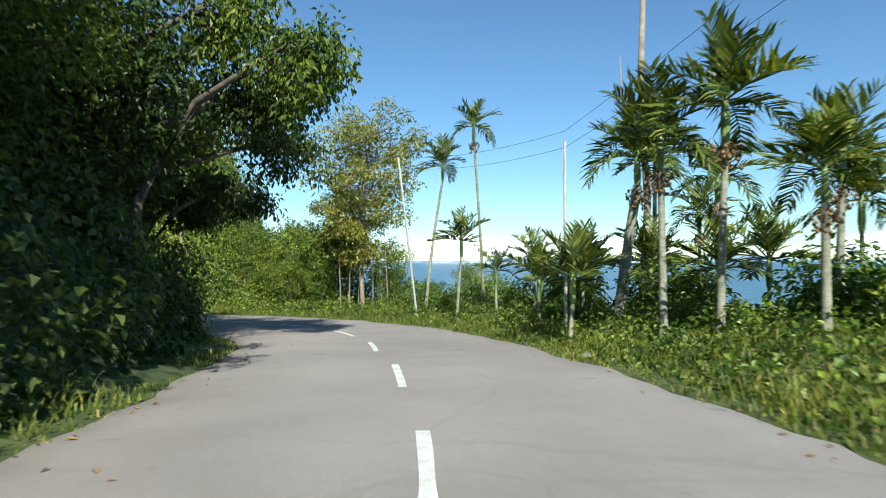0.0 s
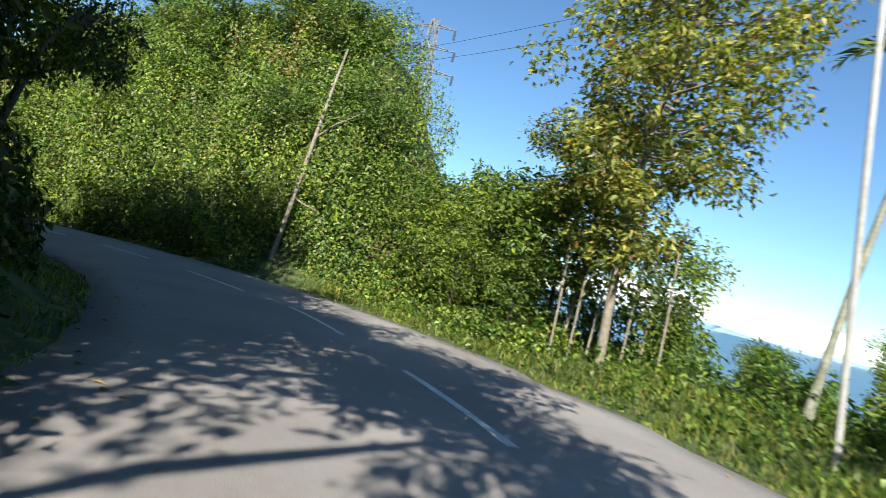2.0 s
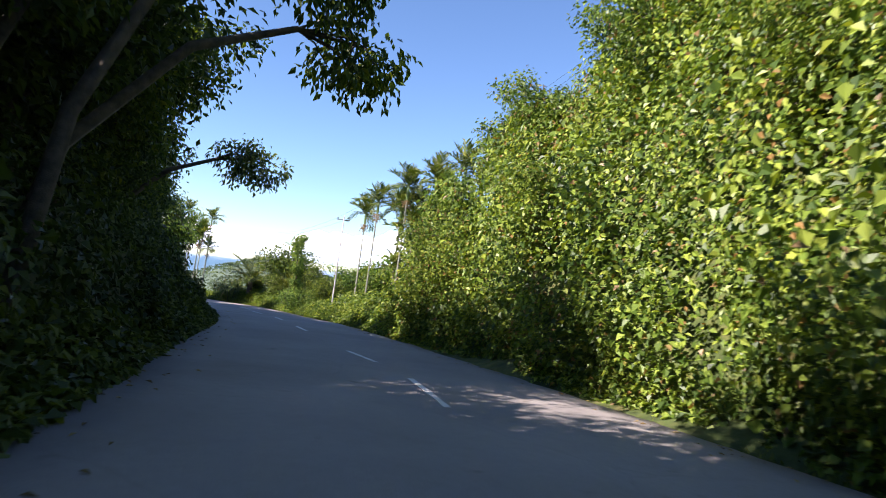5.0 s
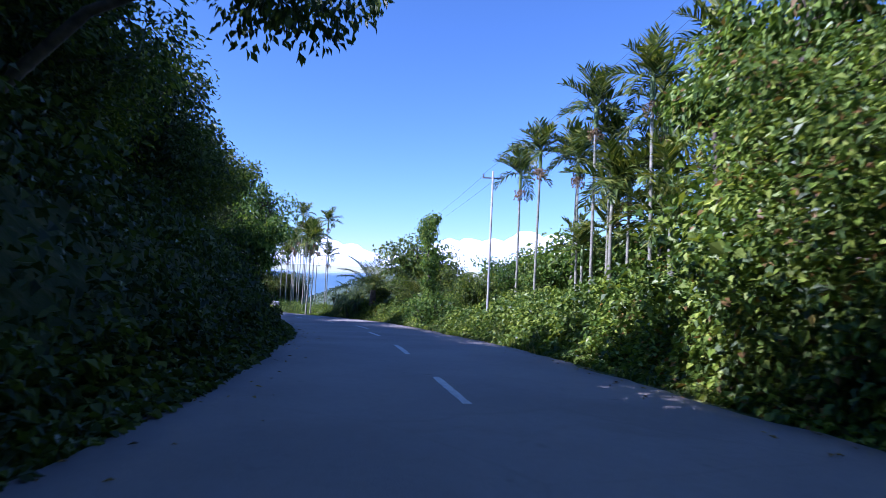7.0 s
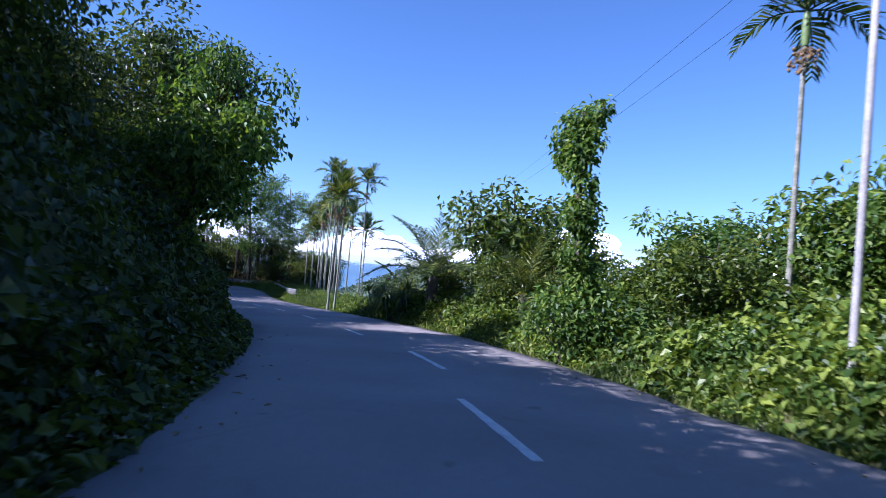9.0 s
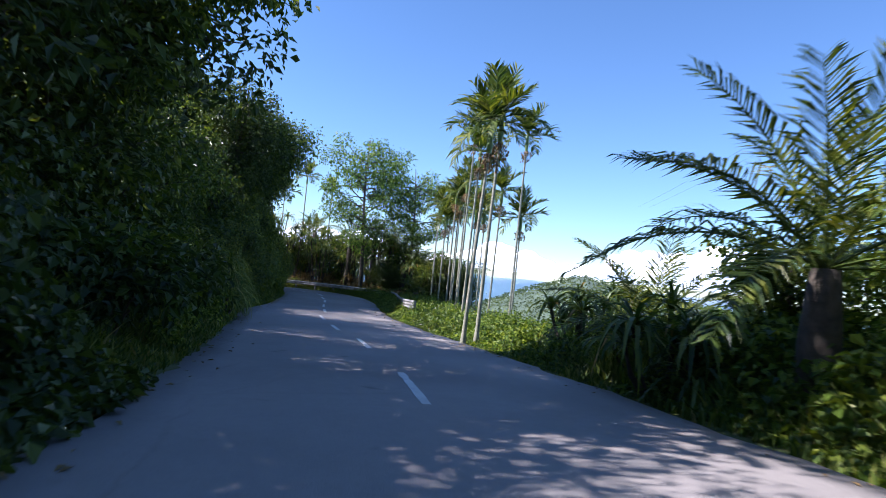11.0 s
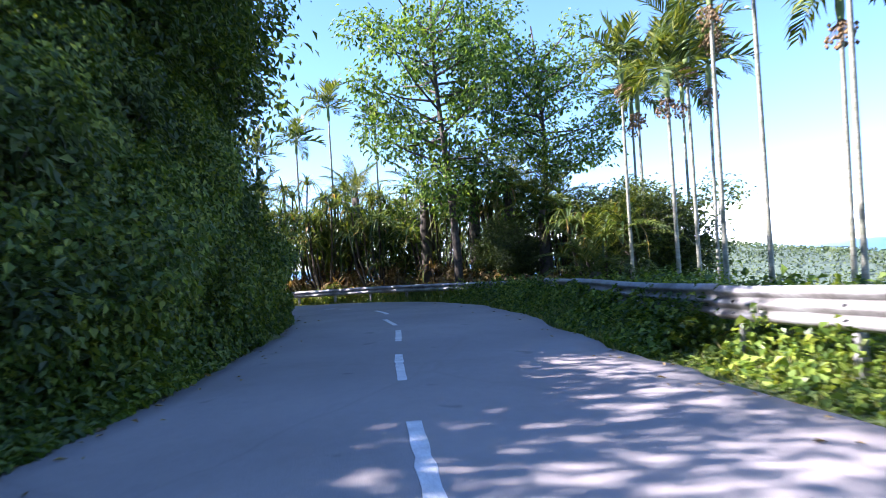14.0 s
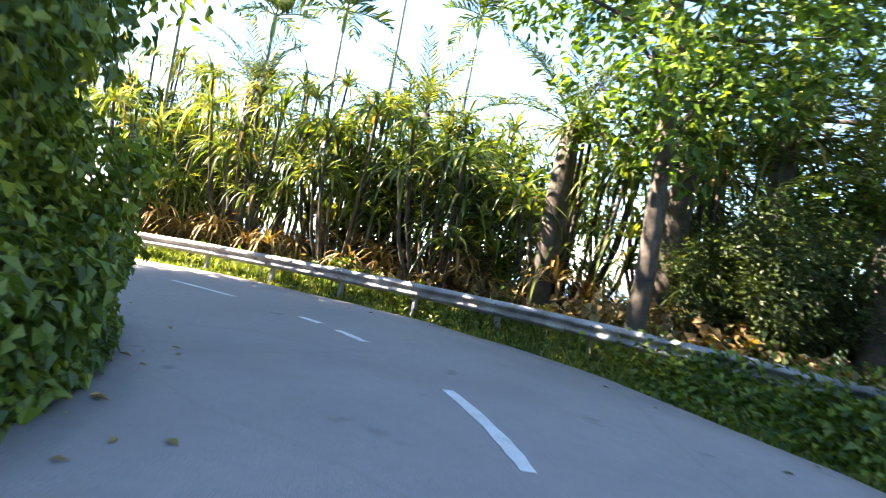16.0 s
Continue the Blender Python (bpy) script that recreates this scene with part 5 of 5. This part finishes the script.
# ---- last stretch ----
G3 = "palms beside the valley"
for x, y, top, ln in ((-113.2, 38.0, 2.6, (0.3, 0.1)), (-109.75, 40.8, 1.8, (0.4, 0)), (-113.0, 39.85, -0.8, (0.4, 0.1)), (-113.3, 41.1, -2.1, (0.5, 0)), (-107.9, 38.5, 0.4, (0.35, 0.1)),
                      (-117.3, 38.6, 0.4, (0.2, 0)), (-118.6, 39.0, -1.5, (0.2, 0)), (-119.5, 37.6, 0.5, (0, 0)), (-121.5, 37.2, -0.5, (0.1, 0)), (-123.5, 37.0, -0.8, (0, 0)), (-122.5, 36.2, -1.9, (0, 0)),
                      (-125.6, 35.4, -0.6, (0.1, 0)), (-127.5, 36.2, -1.2, (0.1, 0)), (-129.4, 38.2, -0.6, (0, 0)), (-130.2, 36.4, -1.0, (0.1, 0)), (-126.4, 38.4, -0.8, (0, 0.1)), (-120.4, 36.9, -0.2, (0.1, 0)), (-96.7, 39.0, -1.0, (0.2, 0.2)), (-97.3, 39.3, -0.5, (0.1, 0.1))):
    palm(x, y, top, ln, 9, 1.05, True, False, "tall thin areca palm above the valley", 0.065, G3)
for x, y, top, ln in ((-137.8, 21.0, 2.1, (0.2, 0)), (-139.6, 23.2, 1.2, (0, 0)), (-137.5, 16.7, -0.4, (0, 0)), (-136.4, 14.0, 0.2, (0, 0)), (-139, 18.5, 0.6, (0, 0))):
    palm(x, y, top, ln, 9, 1.05, False, False, "palm above the screw pines at the bend", 0.07, "palms at the bend")

T_BIG = tree("rain_tree", 15.0, 4.2, M_LIGHT, "tall light green tree at the bend", 44, 240, 0.22, 0.16, 0.22, M_BARK, clump_r=(0.5, 0.95))
place(T_BIG, -129.75, 29.0, 0, 1.05)
place(tree("round_tree", 6.6, 3.4, M_DARK, "dense round dark tree behind the palms", 40, 420, 0.18, 0.2, 0.1, clump_r=(0.8, 1.2)), -128.6, 36.7, 0, 0.84)
place_copy(bpy.data.objects["round_tree"], -130.3, 31.0, 140, 0.5, label="dense dark bush behind the guard rail")
for x, y, a, sc in ((-135.5, 26.0, 10, 1.0), (-137, 22, 50, 1.1)):
    place_copy(T_BUSHY, x, y, a, sc)
place_copy(T_BUSHY, -139.5, 14.0, 100, 1.2)
for x, y, tall, n in ((-133.2, 27.6, 4.8, 16), (-134.0, 24.4, 4.6, 17), (-134.8, 21.4, 5.0, 18), (-135.4, 18.2, 5.2, 18), (-135.2, 14.8, 5.0, 17), (-135.0, 11.0, 5.0, 16), (-132.0, 30.4, 4.6, 14),
                      (-128.8, 35.0, 4.2, 10), (-137.0, 24.6, 6.2, 15), (-138.0, 20.2, 6.6, 15), (-138.2, 15.6, 6.4, 15), (-134.6, 29.4, 6.2, 12), (-131.8, 31.0, 4.6, 12), (-130.4, 33.2, 3.8, 12), (-133.0, 33.6, 5.0, 12), (-127.4, 34.6, 3.0, 10), (-131.2, 35.0, 4.4, 12)):
    strap_clump(x, y, tall, n, "screw pine thicket with long arching leaves", 1.6, None, 1.5)
for x, y, a, sc in ((-131.6, 32.6, 140, 0.92), (-134.2, 36.6, 40, 0.55), (-139.5, 12.5, 10, 0.5)):
    place_copy(T_BIG, x, y, a, sc)
for x, y, base in ((-127.0, 35.5, 2.6), (-130.5, 33.5, 3.2), (-129.0, 37.0, 1.6), (-132.5, 31.5, 4.2), (-126.0, 34.2, 0.8), (-135.5, 23.0, 5.2), (-136.5, 17.0, 5.6), (-136.5, 10.5, 5.6), (-130.8, 31.2, 4.4), (-131.4, 29.6, 5.2), (-129.6, 32.6, 3.4), (-132.4, 27.2, 4.6)):
    feather_palm(x, y, base, 13, 0.72, "feather palm among the thicket at the bend")
for x, y, tall in ((-138.5, 12.0, 8.0), (-138.0, 8.5, 8.4), (-139.4, 17.4, 7.8), (-138.2, 25.0, 7.2), (-139.0, 21.5, 7.6)):
    strap_clump(x, y, tall, 16, "tall screw pine thicket behind the rail", 1.7, None, 1.6, "screw pine", 0.6)
cover("rail_weeds", arc_of(-112.5, 30.2), arc_of(-125.5, 26), 3.65, 4.9, 16000, 0.11, M_BUSH, 0.5, "leafy weeds growing up against the guard rail", "weeds", lumps=0.35, fine=0.3)
grass("rail_grass", arc_of(-112.5, 30.2), S_END + 16, 3.5, 5.6, 22000, 0.75, M_GRASS, "rough grass and weeds round the guard rail posts")
cover("dry_litter", arc_of(-124, 27), S_END + 22, 4.9, 8.5, 20000, 0.24, M_DRY, 0.35, "heap of dry brown fallen leaves behind the rail", "leaf litter", lumps=0.5)
for x, y in ((-133.0, 27.4), (-133.6, 25.2), (-134.2, 22.6), (-134.6, 20.0), (-134.8, 17.2), (-134.8, 14.0), (-134.6, 11.4)):
    strap_clump(x, y, 1.2, 6, "heap of dry hanging strap leaves", 1.2, M_DRY, 1.2, "dry leaves", 0.5, 0.07)
for x, y, tall in ((-102.6, 29.0, 1.3), (-103.8, 28.6, 1.7), (-101.4, 29.5, 1.0), (-105.0, 28.2, 1.5), (-101.3, 29.15, 1.9), (-102.2, 28.85, 2.1), (-100.5, 29.5, 1.7), (-98.5, 30.4, 0.9), (-97.8, 30.7, 0.8), (-100.4, 29.6, 1.2), (-101.2, 29.3, 1.3), (-99.3, 30.0, 0.8)):
    strap_clump(x, y, tall, 6, "tall arching light grass on the bank", 0.6, M_GRASS, 1.2, "grass", 0.4, 0.04)

# ---- guard rail ----
def guard_rail(points, label, waves=2, low=0.36, rise=0.0):
    """W-beam on posts; the beam follows the bend."""
    root = new("guard_rail")
    p = sample_line([(x, y, 0) for x, y in points], 0.5)
    _, _, zr = near(p[:, :2])
    p[:, 2] = np.maximum(zr, 0 * zr - 20)
    root.location = p[0]
    t = unit(np.gradient(p[:, :2], axis=0))
    side = np.stack([-t[:, 1], t[:, 0]], 1)
    p[:, 2] += rise * np.linspace(1, 0, len(p))
    prof = [(0.0, low)]
    for w in range(waves):
        prof += [(o, low + 0.155 * w + hh) for o, hh in ((0.03, 0.015), (0.085, 0.055), (0.085, 0.085), (0.012, 0.14))]
    prof += [(0.0, prof[-1][1] + 0.01)]
    for k in range(0, len(p) - 1, 8):
        q, sd = p[k : k + 9], side[k : k + 9]
        v = np.stack([np.concatenate([q[:, :2] + sd * o, (q[:, 2] + hh)[:, None]], 1) for o, hh in prof], 1)
        n, c = v.shape[:2]
        v[:, :, 2] += rng.normal() * 0.012
        i, j = np.meshgrid(np.arange(n - 1), np.arange(c - 1), indexing="ij")
        f = np.stack([i * c + j, i * c + j + 1, (i + 1) * c + j + 1, (i + 1) * c + j], -1).reshape(-1, 4)
        back = v + np.concatenate([-sd * 0.004, np.zeros((n, 1))], 1)[:, None]
        vv = np.concatenate([v.reshape(-1, 3), back.reshape(-1, 3)]) - p[0]
        part("beam", mesh("beam", vv, np.concatenate([f, f[:, ::-1] + n * c]), M_STEEL, True), root, "corrugated galvanised beam")
    arc = np.r_[0, np.cumsum(np.linalg.norm(np.diff(p[:, :2], axis=0), axis=1))]
    bm_bolt = mesh("bolt", *tube([(0, 0, 0), (0.02, 0, 0), (0.035, 0, 0)], [0.022, 0.02, 0.012], 6), M_WIRE)
    pm = mesh("post", *box(0.12, 0.09, 1.1, (0, 0, low + 0.155 * waves - 0.6), 0.015), M_STEEL)
    for a in np.arange(0.3, arc[-1], 2.0):
        q = np.array([np.interp(a, arc, p[:, k]) for k in range(3)])
        sd = np.array([np.interp(a, arc, side[:, k]) for k in range(2)])
        ob = part("post", pm, root)
        for zz in (low + 0.075, low + 0.23):
            bolt = part("bolt", bm_bolt, ob)
            bolt.location = (0.13, 0, zz)
        ob.matrix_basis = Matrix.Translation((q[0] - sd[0] * 0.07 - p[0][0], q[1] - sd[1] * 0.07 - p[0][1], q[2] - p[0][2])) @ pose(0, 0, 0, 0, 0, math.degrees(math.atan2(sd[1], sd[0])))
    return tagged(root, label, "guard rail")


guard_rail([(-108.8, 35.95), (-111.6, 35.25), (-114.0, 34.65), (-116.5, 34.1), (-119.0, 33.7), (-122.0, 33.1), (-124.4, 32.5)], "galvanised triple-wave guard rail above the scrub", 3, 0.52, 0.16)
guard_rail([(-126.6, 31.6), (-128.6, 29.4), (-130.3, 26.6), (-131.6, 23.4), (-132.5, 19.6), (-132.9, 15.5), (-133.2, 10.0)], "weathered galvanised guard rail round the bend")


# ---- litter and stones ----
def litter():
    s = rng.uniform(S_A - 2, S_END + 8, 900)
    side = rng.uniform(size=900) < 0.5
    d = np.where(side, HALF_R - np.abs(rng.normal(size=900)) * 0.35, -(HALF_L + extra_left(s) - np.abs(rng.normal(size=900)) * 0.45))
    p = on_road(s, d, 0.022)
    n = len(p)
    ax = unit(np.concatenate([rng.normal(size=(n, 2)), np.zeros((n, 1))], 1))
    L = rng.uniform(0.05, 0.13, n)
    v, f = leaf_quads(p, ax, np.tile([0, 0, 1.0], (n, 1)), L, L * 0.5, 0.2)
    tagged(new("fallen_leaves", mesh("fallen_leaves", v, f, M_DRY)), "dry fallen leaves along the road edges", "leaf litter", kind="stuff")


litter()


def stone(x, y, size, label):
    bm = bmesh.new()
    bmesh.ops.create_icosphere(bm, subdivisions=2, radius=size)
    for v in bm.verts:
        v.co *= 1 + 0.25 * noise.noise(v.co * (2.2 / size) + Vector((x, y, 0)))
        v.co.z *= 0.7
    me = bpy.data.meshes.new("stone")
    bm.to_mesh(me)
    bm.free()
    me.materials.append(M_STONE)
    ob = new("stone", me)
    ob.location = (x, y, float(height([[x, y]])[0]) + size * 0.3)
    tagged(ob, label, "stone")


for x, y, size in ((2.9, 12.4, 0.12), (3.2, 11.6, 0.08), (3.5, 13.9, 0.1), (-103.9, 36.9, 0.14), (-122.0, 31.9, 0.1), (-121.2, 32.4, 0.09)):
    stone(x, y, size, "grey stone at the grassy road edge")


def far_woods():
    """Tree crowns on the ridges across the valley, too far off to tell apart."""
    # leaf greens are greyed to paint in the haze over the valley
    m = leaf_material("far_woods", (0.06, 0.09, 0.05), (0.085, 0.12, 0.065), (0.115, 0.15, 0.085), 0.2, 0.9, 0.03)
    n = 76000
    xy = np.stack([rng.uniform(-620, -170, n), rng.uniform(-40, 360, n)], 1)
    z = height(xy)
    ok = z > -38
    xy, z = xy[ok], z[ok]
    n = len(xy)
    p = np.concatenate([xy, z[:, None] + rng.uniform(-0.5, 1.6, n)[:, None]], 1)
    face = unit(rng.normal(size=(n, 3)) * 0.7 + (0.3, -0.5, 0.8))
    ax = unit(np.cross(face, rand_units(n)))
    L = rng.uniform(0.8, 1.7, n)
    v, f = leaf_quads(p, ax, face, L, L * 0.8, 0.3)
    tagged(new("far_woods", mesh("far_woods", v, f, m)), "green woods on the ridge across the valley, haze in their colour", "woods", kind="stuff")


far_woods()


# tall crowns added on the bank so that their shade falls across the road
for x, y, tall, dd, start in ((-102.2, 33.2, 11.0, -10.0, 0.4), (-104.6, 32.4, 11.4, -9.8, 0.4), (-107.0, 31.7, 11.4, -9.6, 0.4), (-109.5, 31.0, 10.5, -9.4, 0.4)):
    s = arc_of(x, y)
    p = on_road(s, dd - max(0.0, float(extra_left(s))))[0]
    ob = tree("overhanging_tree", tall, 2.3, M_CANOPY, "tall leafy tree with a high crown, added on the bank for shade", 12, 170, 0.25, 0.13, start, clump_r=(0.5, 0.9), droop=0.5)
    place(ob, p[0], p[1], 0, 1.0, 0.6)


# vines that drape from the end of the hill over the palm grove
for foot, crown, radii in (((-52.4, 47.8), (-53.4, 48.0, 1.2), (1.0, 0.6, 0.6)), ((-50.4, 47.2), (-51.0, 47.4, 1.4), (1.2, 0.9, 1.0)), ((-48.8, 46.4), (-49.0, 46.9, 1.2), (1.2, 0.9, 1.6))):
    hanging_tree(foot, crown, radii, 20, M_HILL, "thin tree smothered in hanging green vines", 0.24, 230, 0.08)
